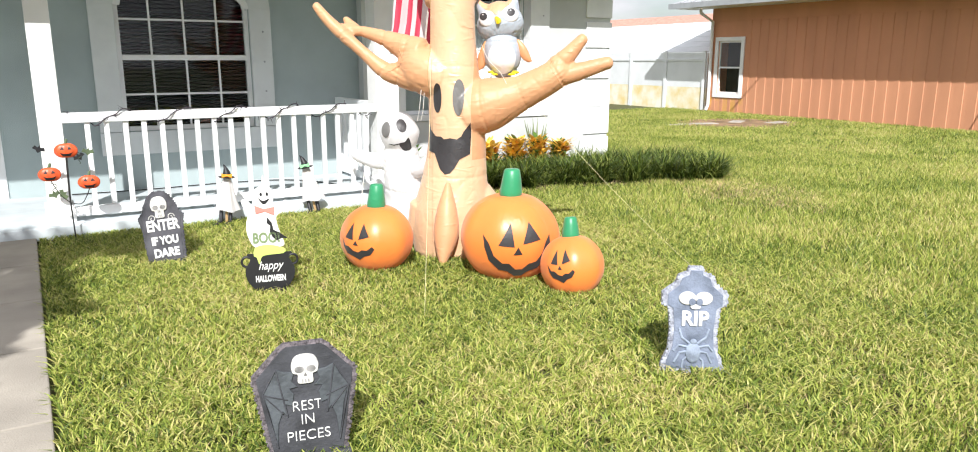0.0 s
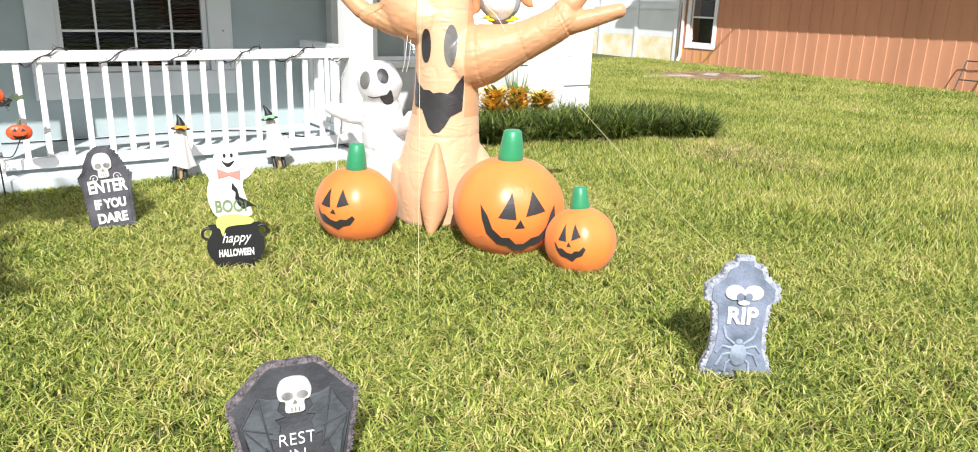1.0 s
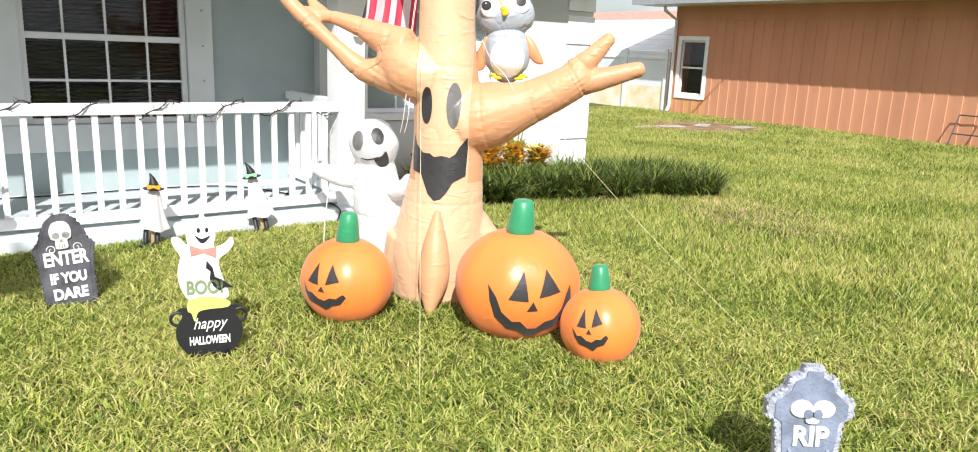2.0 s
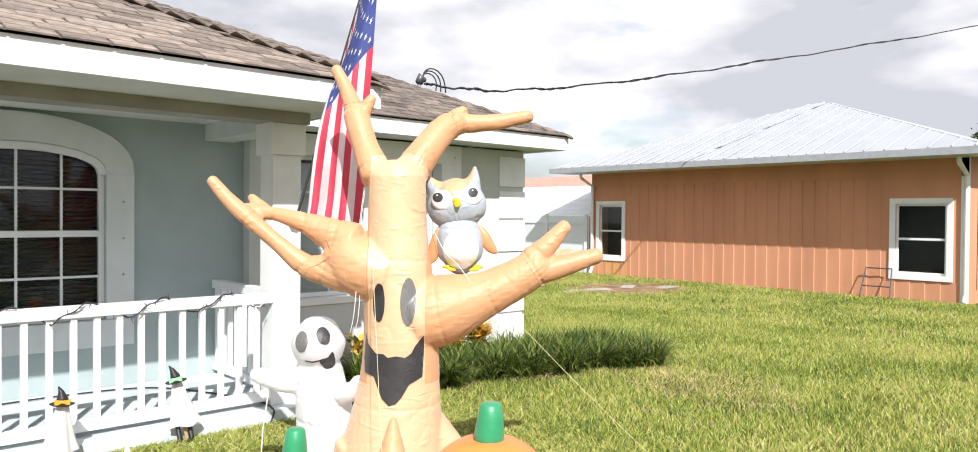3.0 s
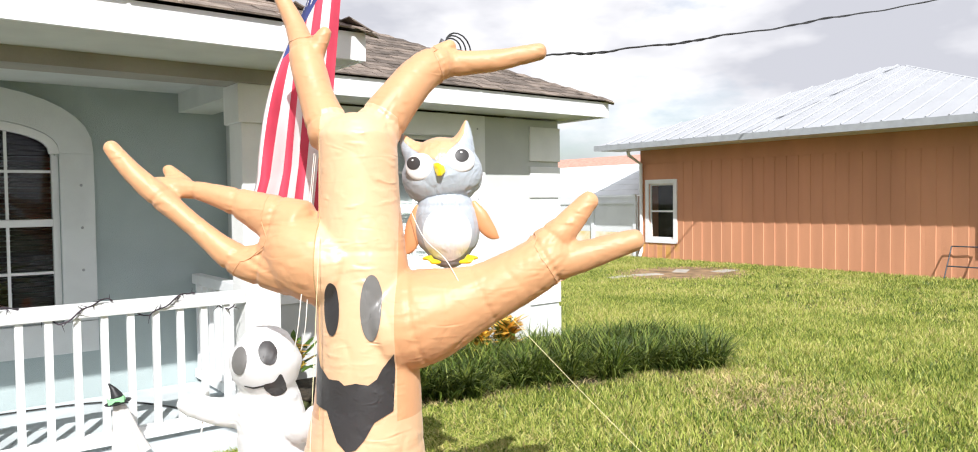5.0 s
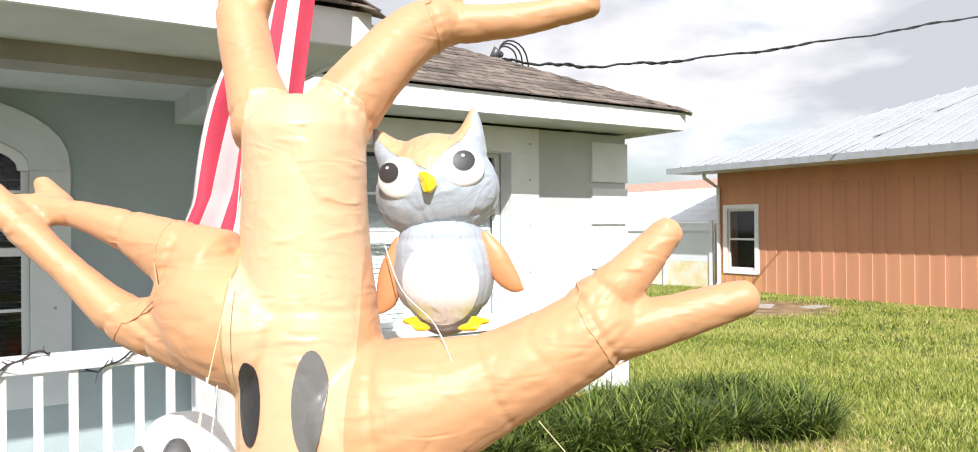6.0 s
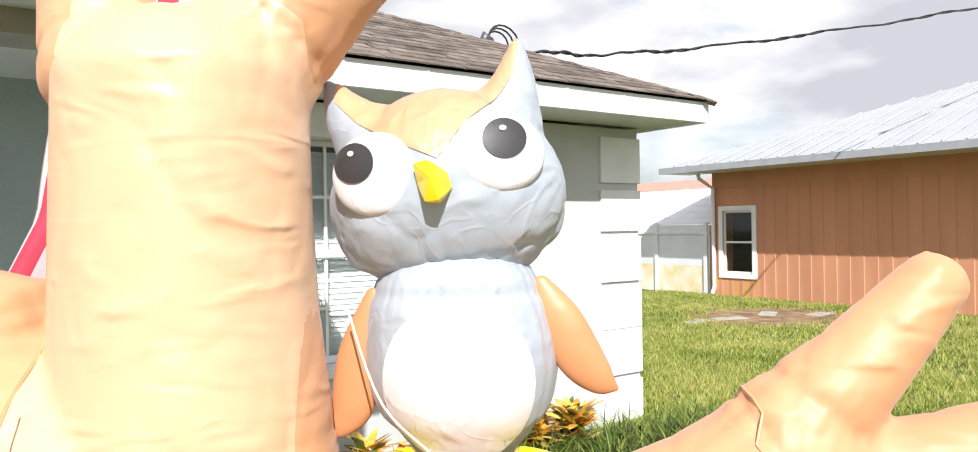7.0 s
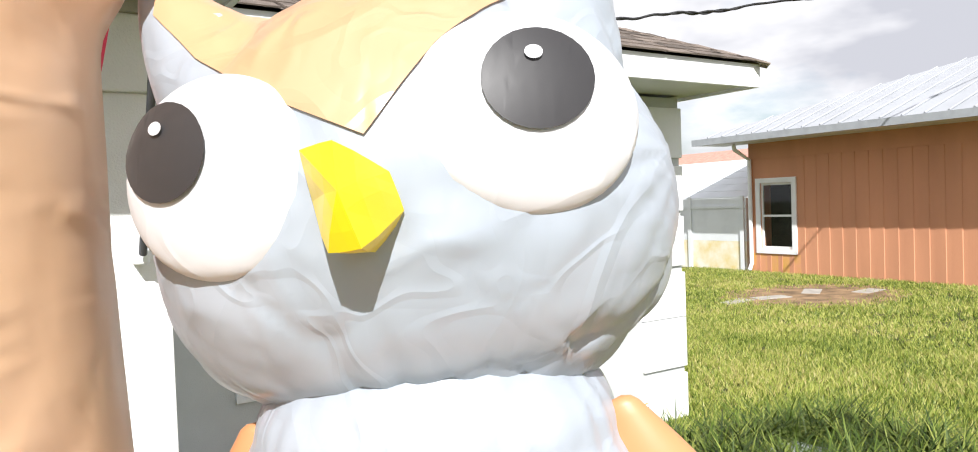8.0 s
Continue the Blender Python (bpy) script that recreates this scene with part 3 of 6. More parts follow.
def arch_band(x0, x1, z0, rise_out, ix0, ix1, iz0, rise_in, ya, yb):
    bm = bmesh.new()
    o, i = arc(x0, x1, z0, rise_out), arc(ix0, ix1, iz0, rise_in)
    ring = [[bm.verts.new((x, y, z)) for x, z in pts] for pts in (o, i) for y in (ya, yb)]
    of, ob_, inf, inb = ring
    for k in range(len(o) - 1):
        for a, b in ((of, ob_), (inf, of), (inb, inf), (ob_, inb)):
            bm.faces.new((a[k], a[k + 1], b[k + 1], b[k]))
    bm.faces.new((of[0], ob_[0], inb[0], inf[0]))
    bm.faces.new((of[-1], inf[-1], inb[-1], ob_[-1]))
    bmesh.ops.recalc_face_normals(bm, faces=bm.faces)
    return bm


part("arched_trim", arch_band(tx0, tx1, 2.16, 0.53, 1.80, 3.25, 2.16, 0.27, WALL_Y - 0.05, WALL_Y - 0.003), M_TRIM, win1)
part("arched_frame", arch_band(1.80, 3.25, 2.155, 0.265, 1.87, 3.18, 2.155, 0.2, WALL_Y - 0.045, WALL_Y + 0.018), M_WHITE, win1)
part("spandrel", arch_band(1.80, 3.25, 2.45, 0.02, 1.83, 3.22, 2.14, 0.25, WALL_Y - 0.03, WALL_Y + 0.015), M_TRIM, win1)
for z in (0.85, 1.2, 1.55, 1.9):
    part("screw", ball(3.40, WALL_Y - 0.05, z, 0.012, 0.006, 0.012, 10, 6), M_GUTTER, win1)

win2 = window_unit("window_2", 5.2, 7.2, 0.84, 2.46, 0.0, 0.25, 4, 2, M_BLIND_W, "wide white sash window with pale blinds")
part("mullion", box(6.15, 6.25, WALL_Y + 0.0, WALL_Y + 0.018, 0.9, 2.41), M_WHITE, win2)
for a, b, c, d in ((5.0, 5.2, 0.84, 2.46), (7.2, 7.53, 0.84, 2.46), (5.0, 7.53, 2.46, 2.70), (5.0, 7.53, 0.765, 0.84)):
    part("trim", box(a, b, WALL_Y - 0.185, WALL_Y - 0.0, c, d, 0.004), M_WHITE, win2)
for z in (0.9, 1.3, 1.75, 2.2, 2.55):
    part("screw", ball(7.42, WALL_Y - 0.187, z, 0.011, 0.005, 0.011, 10, 6), M_GUTTER, win2)

door = thing("door_1", Matrix(), "dark screened front door in a white frame", "door", kind="structure")
part("door_leaf", box(-0.27, 0.54, WALL_Y + 0.05, WALL_Y + 0.10, 0.12, 2.12, 0.004), M_DOOR, door)
for a, b, c, d in ((-0.35, -0.27, 0.12, 2.2), (0.54, 0.62, 0.12, 2.2), (-0.27, 0.54, 2.12, 2.2)):
    part("door_frame", box(a, b, WALL_Y - 0.02, WALL_Y + 0.12, c, d, 0.004), M_WHITE, door)
part("door_handle", ball(0.46, WALL_Y + 0.03, 1.05, 0.03, 0.03, 0.03, 12, 8), M_POLE, door)

# porch
solid("porch_floor", box(-2.5, 4.50, 7.085, WALL_Y, 0.0, 0.12, 0.01), M_DECK, "pale painted concrete porch slab", "porch", "structure")
porch_beam = solid("porch_beam", box(-2.4, 4.50, 7.22, 7.50, 2.60, 2.72), M_BEAM, "tan beam along the porch front, darkened for the eave's shade", "beam", "structure")
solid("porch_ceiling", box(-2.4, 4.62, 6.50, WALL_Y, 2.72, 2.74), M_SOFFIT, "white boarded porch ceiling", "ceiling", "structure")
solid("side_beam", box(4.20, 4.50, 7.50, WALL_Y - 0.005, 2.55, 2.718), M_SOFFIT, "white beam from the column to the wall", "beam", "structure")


def column(x0, x1, label):
    c = thing("porch_column", Matrix(), label, "column", "porch columns")
    part("shaft", box(x0 + 0.03, x1 - 0.03, FRONT_Y + 0.03, FRONT_Y + 0.28, 0.12, 2.32, 0.006), M_WHITE_WALL, c)
    part("capital", box(x0, x1, FRONT_Y, FRONT_Y + 0.31, 2.32, 2.60, 0.006), M_WHITE_WALL, c)
    part("base", box(x0 + 0.005, x1 - 0.005, FRONT_Y + 0.005, FRONT_Y + 0.305, 0.12, 0.27, 0.006), M_WHITE_WALL, c)


column(0.92, 1.17, "white square porch column beside the path")
column(4.14, 4.47, "white square porch column carrying the flag")


def rail_run(x0, y0, x1, y1, label):
    r = thing("porch_railing", Matrix(), label, "railing", "porch railings")
    d = Vector((x1 - x0, y1 - y0, 0))
    turn = Matrix.Translation((x0, y0, 0)) @ Matrix.Rotation(math.atan2(d.y, d.x), 4, "Z")
    L = d.length
    for nm, b in (("top_rail", box(0, L, -0.045, 0.045, 1.015, 1.105, 0.008)), ("bottom_rail", box(0, L, -0.035, 0.035, 0.16, 0.245, 0.006))):
        bmesh.ops.transform(b, matrix=turn, verts=b.verts)
        part(nm, b, M_WHITE, r)
    for i in range(int((L - 0.06) / 0.159)):
        x = 0.195 + i * 0.159
        if x > L - 0.03:
            break
        b = box(x - 0.022, x + 0.022, -0.022, 0.022, 0.245, 1.015, 0.003)
        bmesh.ops.transform(b, matrix=turn, verts=b.verts)
        part("baluster", b, M_WHITE, r)
    return r


rail_run(1.14, 7.30, 4.17, 7.30, "white wooden porch railing hung with a dark garland")
rail_run(4.32, 7.53, 4.32, WALL_Y - 0.01, "white wooden side railing of the porch")

# ---- house roof ----
PITCH, EAVE_Z = 0.45, 2.885


def roof_plane(name, pts):
    bm = bmesh.new()
    bm.faces.new([bm.verts.new(p) for p in pts])
    bm.normal_update()
    for f in bm.faces:
        if f.normal.z < 0:
            f.normal_flip()
    return bm


def fascia_and_soffit(nm, segs, fa, label):
    f = bmesh.new()
    for a in segs:
        add_box(f, *a, *fa)
    return solid(nm, f, M_WHITE, label, "fascia", "structure")


fascia_and_soffit("fascia_porch", ((-2.72, 4.73, 6.436, 6.47), (4.70, 4.73, 6.47, 8.02)), (2.69, 2.875), "white fascia board along the porch eave")
fascia_and_soffit("fascia_wing", ((4.735, 8.88, 8.05, 8.085), (8.845, 8.88, 8.085, 18.3)), (2.70, 2.875), "white fascia board along the main eave")
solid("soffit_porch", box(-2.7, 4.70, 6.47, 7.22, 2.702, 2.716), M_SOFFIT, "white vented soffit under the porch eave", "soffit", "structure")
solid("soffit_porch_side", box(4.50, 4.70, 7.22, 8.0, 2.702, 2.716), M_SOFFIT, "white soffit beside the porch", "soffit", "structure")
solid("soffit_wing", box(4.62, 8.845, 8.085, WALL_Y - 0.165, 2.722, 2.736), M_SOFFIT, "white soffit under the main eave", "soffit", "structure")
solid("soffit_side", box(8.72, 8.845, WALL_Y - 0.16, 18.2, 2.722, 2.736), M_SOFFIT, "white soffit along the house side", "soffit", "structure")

H_MAIN = 5.2
px0, px1, py = -2.73 + 0.05, 4.76, 6.405
ph = (px1 - px0) / 2
pxc = (px0 + px1) / 2
zr = EAVE_Z + PITCH * ph
mx1, my = 8.91, 8.02
house_roof = thing("house_roof", Matrix(), "hipped roof of weathered brown asphalt shingles", "roof", kind="structure")
faces_porch = [((px0, py, EAVE_Z), (px1, py, EAVE_Z), (pxc, py + ph, zr)),
               ((px1, py, EAVE_Z), (px1, 14, EAVE_Z), (pxc, 14, zr), (pxc, py + ph, zr)),
               ((px0, py, EAVE_Z), (pxc, py + ph, zr), (pxc, 14, zr), (px0, 14, EAVE_Z))]
zm = EAVE_Z + PITCH * H_MAIN
faces_main = [((-4, my, EAVE_Z), (mx1, my, EAVE_Z), (mx1 - H_MAIN, my + H_MAIN, zm), (-4, my + H_MAIN, zm)),
              ((mx1, my, EAVE_Z), (mx1, my + 2 * H_MAIN, EAVE_Z), (mx1 - H_MAIN, my + H_MAIN, zm)),
              ((-4, my + H_MAIN, zm), (mx1 - H_MAIN, my + H_MAIN, zm), (mx1, my + 2 * H_MAIN, EAVE_Z), (-4, my + 2 * H_MAIN, EAVE_Z))]
for pts in faces_porch + faces_main:
    part("roof_deck", roof_plane("deck", pts), M_ROOF_BASE, house_roof)
rr = random.Random(5)
tab_meshes = []
for k in range(5):
    b = box(0.003, 0.297 - 0.02 * rr.random(), -0.01, 0.175 + 0.012 * rr.random(), 0.004, 0.012 + 0.005 * rr.random())
    for v in b.verts:
        if v.co.y > 0.1:
            v.co.z -= 0.007
    tab_meshes.append(link_mesh("shingle", b, M_SHINGLE))


def shingle_face(origin, along, up, rows, span, near, stuff_bm):
    """Courses of shingles on one slope. span(row height) gives the run along the eave; near picks those that are objects of their own."""
    a = Vector(along).normalized()
    u = Vector(up).normalized()
    n = a.cross(u).normalized()
    if n.z < 0:
        n = -n
    for r in range(rows):
        s = r * 0.145
        lo, hi = span(s)
        x = lo + rr.random() * -0.15
        while x < hi - 0.1:
            x0 = max(x, lo)
            if x0 + 0.3 <= hi + 0.02:
                p = Vector(origin) + a * x0 + u * s + n * 0.002
                m = Matrix((( *a, 0), (*u, 0), (*n, 0), (0, 0, 0, 1))).transposed()
                m.translation = p
                me = rr.choice(tab_meshes)
                if near(p) and len(near_tabs) < 300:
                    o = new("shingle", me)
                    o.parent = house_roof
                    o.matrix_basis = m
                    near_tabs.append(o)
                else:
                    stuff_bm.append((me, m))
            x += 0.3
    return stuff_bm


near_tabs, far_tabs = [], []
ks = math.sqrt(1 + PITCH ** 2)
slope_y = Vector((0, 1, PITCH))
shingle_face((px0, py, EAVE_Z), (1, 0, 0), slope_y, 26, lambda s: (s / ks, 2 * ph - s / ks), lambda p: p.x > 1.2 and p.y < 8.9, far_tabs)
shingle_face((mx1, my, EAVE_Z), (-1, 0, 0), slope_y, 38, lambda s: (s / ks, 4.15 + min(6.5, max(0, s / ks - 0.0) * 0.9)), lambda p: False, far_tabs)
shingle_face((px1, py, EAVE_Z), (0, 1, 0), (-1, 0, PITCH), 22, lambda s: (s / ks, 6.0), lambda p: False, far_tabs)
vs, fs = [], []
for me, m in far_tabs:
    k = len(vs)
    vs += [m @ v.co for v in me.vertices]
    fs += [[k + i for i in p.vertices] for p in me.polygons]
me = bpy.data.meshes.new("far_shingles")
me.from_pydata(vs, [], fs)
me.materials.append(M_SHINGLE)
o = tagged(new("far_shingles", me), kind="stuff")
o.parent = house_roof
for a, b in (((px1, py, EAVE_Z), (pxc, py + ph, zr)), ((mx1, my, EAVE_Z), (mx1 - H_MAIN, my + H_MAIN, zm))):
    a, b = Vector(a), Vector(b)
    n = int((b - a).length / 0.2)
    for i in range(n):
        p = a.lerp(b, (i + 0.5) / n)
        c = box(-0.11, 0.11, -0.13, 0.13, 0.002, 0.009)
        d = (b - a).normalized()
        s = d.cross(Vector((0, 0, 1))).normalized()
        for v in c.verts:
            q = v.co.copy()
            v.co = p + s * q.x + d * q.y + s.cross(d) * (q.z + 0.004 - abs(q.x) * 0.22)
        part("hip_cap", c, M_SHINGLE, house_roof)

# ---- orange garage ----
GX, GY0, GY1, GZ = 19.2, 6.05, 16.30, 3.12
garage = thing("neighbour_garage", Matrix(), "orange vertical-board garage with a ribbed metal hip roof", "garage")
holes = [(6.33 + 0.12, 7.60 - 0.12, 0.575, 2.136), (15.12, 15.99, 0.575, 2.136)]
part("wall", slab_with_holes("y", GY0, GY1, GX, GX + 0.15, -0.05, GZ, holes), M_ORANGE, garage)
part("gable_wall", slab_with_holes("x", GX + 0.15, GX + 9.0, GY0, GY0 + 0.15, -0.05, GZ, [(GX + 1.1, GX + 6.1, -0.05, 2.35)]), M_ORANGE, garage)
part("back_wall", box(GX + 8.85, GX + 9.0, GY0 + 0.15, GY1, -0.05, GZ), M_ORANGE, garage)
part("far_wall", box(GX + 0.15, GX + 8.85, GY1 - 0.15, GY1, -0.05, GZ), M_ORANGE, garage)
gd = part("garage_door", box(GX + 1.1, GX + 6.1, GY0 + 0.05, GY0 + 0.1, -0.05, 2.35), M_WHITE, garage)
for i in range(4):
    part("door_panel", box(GX + 1.15, GX + 6.05, GY0 + 0.03, GY0 + 0.048, 0.05 + i * 0.58, 0.58 + i * 0.58, 0.01), M_WHITE, gd)


def siding_rib(y, top):
    """A raised board joint: steep on one side, sloping off along the board on the other."""
    bm = bmesh.new()
    foot, peak = [(GX - 0.001, y), (GX - 0.016, y + 0.014), (GX - 0.014, y + 0.024), (GX - 0.001, y + 0.22)], (-0.02, top)
    rings = [[bm.verts.new((px, py_, z)) for px, py_ in foot] for z in peak]
    for k in range(4):
        bm.faces.new((rings[0][k], rings[0][(k + 1) % 4], rings[1][(k + 1) % 4], rings[1][k]))
    bm.faces.new(rings[0][::-1])
    bm.faces.new(rings[1])
    bmesh.ops.recalc_face_normals(bm, faces=bm.faces)
    return bm


y = GY0 + 0.2
while y < GY1 - 0.12:
    part("batten", siding_rib(y, 0.44 if any(h[0] - 0.22 < y < h[1] + 0.12 for h in holes) else 2.72), M_ORANGE, garage)
    y += 0.305
part("stained_panel", box(GX - 0.007, GX - 0.0005, 14.85, GY1 - 0.02, -0.02, 0.45), mat("rust_stained_siding", (0.60, 0.28, 0.15), 0.8, vary=0.1, scale=2.2, bump=0.2, second=(0.62, 0.36, 0.07)), garage, "orange siding stained rust-yellow by sprinkler water")
part("frieze_board", box(GX - 0.020, GX - 0.001, GY0, GY1, 2.722, GZ), M_ORANGE, garage)
for (a, b, c, d) in holes:
    w = part("window", slab_with_holes("y", a - 0.12, b + 0.12, GX - 0.04, GX - 0.001, c - 0.12, d + 0.12, [(a, b, c, d)]), M_WHITE, garage)
    m_ = (c + d) / 2
    part("sash", slab_with_holes("y", a, b, GX + 0.03, GX + 0.07, c, d, [(a + 0.05, b - 0.05, c + 0.05, m_ - 0.025), (a + 0.05, b - 0.05, m_ + 0.025, d - 0.05)]), M_WHITE, w)
    p = part("pane", box(GX + 0.045, GX + 0.05, a + 0.05, b - 0.05, c + 0.05, d - 0.05), M_GLASS, w)
    p.visible_shadow = False
    part("recess", box(GX + 0.6, GX + 0.65, a - 0.4, b + 0.4, c - 0.3, d + 0.3), M_ROOM, w)
for y in (GY0 + 0.02, GY1 - 0.06):
    dsp = part("downpipe", tube([(GX - 0.62, y, 3.06), (GX - 0.60, y, 2.96), (GX - 0.07, y, 2.72), (GX - 0.06, y, 0.2), (GX - 0.14, y, 0.05)], 0.05, 10), M_WHITE, garage)
part("corner_board", box(GX - 0.02, GX - 0.001, GY0 - 0.02, GY0 + 0.14, -0.02, GZ), M_WHITE, garage)
OV, RZ, RP = 1.12, 3.125, 0.36
e0, e1, f0, f1 = GX - OV, GX + 9.0 + OV, GY0 - 0.6, GY1 + 0.75
hw = (f1 - f0) / 2
hx = (e1 - e0) / 2
run = min(hw, hx)
rt = RZ + 0.12 + RP * run
part("roof", roof_plane("r", ((e0, f0, RZ + 0.12), (e0 + run, f0 + run, rt), (e0 + run, f1 - run, rt), (e0, f1, RZ + 0.12))), M_METAL, garage)
part("roof_slope", roof_plane("r", ((e0, f0, RZ + 0.12), (e1, f0, RZ + 0.12), (e1 - run, f0 + run, rt), (e0 + run, f0 + run, rt))), M_METAL, garage)
part("roof_slope", roof_plane("r", ((e1, f0, RZ + 0.12), (e1, f1, RZ + 0.12), (e1 - run, f1 - run, rt), (e1 - run, f0 + run, rt))), M_METAL, garage)
part("roof_slope", roof_plane("r", ((e0, f1, RZ + 0.12), (e1, f1, RZ + 0.12), (e1 - run, f1 - run, rt), (e0 + run, f1 - run, rt))), M_METAL, garage)
part("eave_gutter", slab_with_holes("y", f0, f1, e0 - 0.05, e0 + 0.03, RZ - 0.03, RZ + 0.12, []), M_GUTTER, garage)
part("eave_gutter", box(e0 + 0.03, e1, f0 - 0.05, f0 + 0.03, RZ - 0.03, RZ + 0.12), M_GUTTER, garage)
part("soffit", slab_with_holes("y", f0 + 0.03, f1, e0 + 0.03, GX, RZ - 0.02, RZ - 0.005, []), M_SOFFIT, garage)
y = f0 + 0.2
while y < f1 - 0.1:
    top = min(y - f0, f1 - y, run)
    if top > 0.15:
        rib = tube([(e0 - 0.02, y, RZ + 0.135), (e0 + top, y, RZ + 0.135 + RP * top)], 0.022, 6, False)
        part("roof_rib", rib, M_METAL, garage)
    y += 0.42
x = e0 + 0.3
while x < e1:
    top = min(x - e0, e1 - x, run)
    if top > 0.15:
        part("roof_rib", tube([(x, f0, RZ + 0.135), (x, f0 + top, RZ + 0.135 + RP * top)], 0.022, 6, False), M_METAL, garage)
    x += 0.42

# white vinyl fence and shed beyond the lawn
shed = thing("garden_shed", Matrix(), "white vinyl shed with a pitched roof and rust-stained lower panels", "shed")
SX, SY0, SY1 = 19.3, 16.5, 27.0
part("wall", box(SX, SX + 0.1, SY0, SY1, 0.72, 1.80), M_SHED, shed)
part("stained_base", box(SX, SX + 0.1, SY0, SY1, -0.05, 0.718), M_SHED_STAIN, shed, "vinyl stained yellow-brown by sprinkler water")
for i in range(7):
    y = SY0 + 0.05 + i * 1.7
    part("post", box(SX - 0.05, SX - 0.001, y, y + 0.12, -0.05, 1.86, 0.005), M_SHED, shed)
part("top_band", box(SX - 0.03, SX - 0.001, SY0, SY1, 1.55, 1.62), M_SHED, shed)
for i in range(6):
    z0, z1 = 1.8 + i * 0.17, 1.97 + i * 0.17
    b = box(SX + 0.02 + i * 0.30, SX + 0.35 + i * 0.30, SY0, SY1, 0, 0.02)
    for v in b.verts:
        v.co.z += z0 + (v.co.x - SX - i * 0.3) * 0.52
    part("roof_panel", b, M_SHED, shed)
far_roof = thing("distant_house", Matrix(), "distant house with a salmon tiled roof", "house")
part("roof", roof_plane("r", ((33, 25, 3.1), (33, 45, 3.1), (36, 42, 4.25), (36, 29, 4.25))), M_SALMON, far_roof)
part("wall", box(33.5, 40, 26, 44, 0, 3.1), M_SHED, far_roof)

# bare patch and stepping slabs
bm = bmesh.new()
rim = [bm.verts.new((16.3 + 1.9 * math.cos(k) * (1 + 0.25 * noise.noise(Vector((math.cos(k) * 2, math.sin(k) * 2, 3)))), 12.6 + 1.5 * math.sin(k) * (1 + 0.3 * noise.noise(Vector((math.cos(k) * 3, math.sin(k) * 3, 7)))), 0.012)) for k in (2 * math.pi * i / 40 for i in range(40))]
bm.faces.new(rim)
solid("bare_patch", bm, M_BARE, "bare sandy patch in the lawn beside the garage", "bare soil", "structure")
for i, (x, y, r) in enumerate(((14.6, 13.0, 10), (15.4, 12.9, -15), (16.6, 12.9, 30), (17.3, 12.2, 5))):
    t_ = thing("stepping_slab", pose(x, y, 0.0, 0, 0, r), "pale flat concrete stepping slab lying in the lawn", "paving slab", "stepping slabs")
    part("slab", box(-0.34, 0.34, -0.16, 0.16, -0.02, 0.024, 0.008), M_PAVER, t_)

# closing trees and street behind the camera
solid("road", box(-60, 60, -16, -9, -0.02, 0.02), mat("asphalt", (0.05, 0.05, 0.052), 0.9, vary=0.2, scale=2, bump=0.4), "grey asphalt street", "road", "structure")

# ---- inflatable tree ----
TREE_M = pose(3.85, 4.87, 0, 0, 0, -39.7)


def at_tree(s, back, z=0.0, turn=0.0):
    """A pose given along the tree's width and depth."""
    return TREE_M @ pose(s, back, z, 0, 0, turn)


def merged(ob, voxel, smooth=4, factor=0.5):
    """Melts the overlapping limbs of one mesh into one skin."""
    r = ob.modifiers.new("skin", "REMESH")
    r.mode, r.voxel_size, r.use_smooth_shade = "VOXEL", voxel, True
    s = ob.modifiers.new("soften", "SMOOTH")
    s.iterations, s.factor = smooth, factor
    dg = bpy.context.evaluated_depsgraph_get()
    dg.update()
    me = bpy.data.meshes.new_from_object(ob.evaluated_get(dg))
    me.materials.clear()
    me.materials.append(ob.data.materials[0])
    ob.modifiers.clear()
    ob.data = me
    me.polygons.foreach_set("use_smooth", [True] * len(me.polygons))


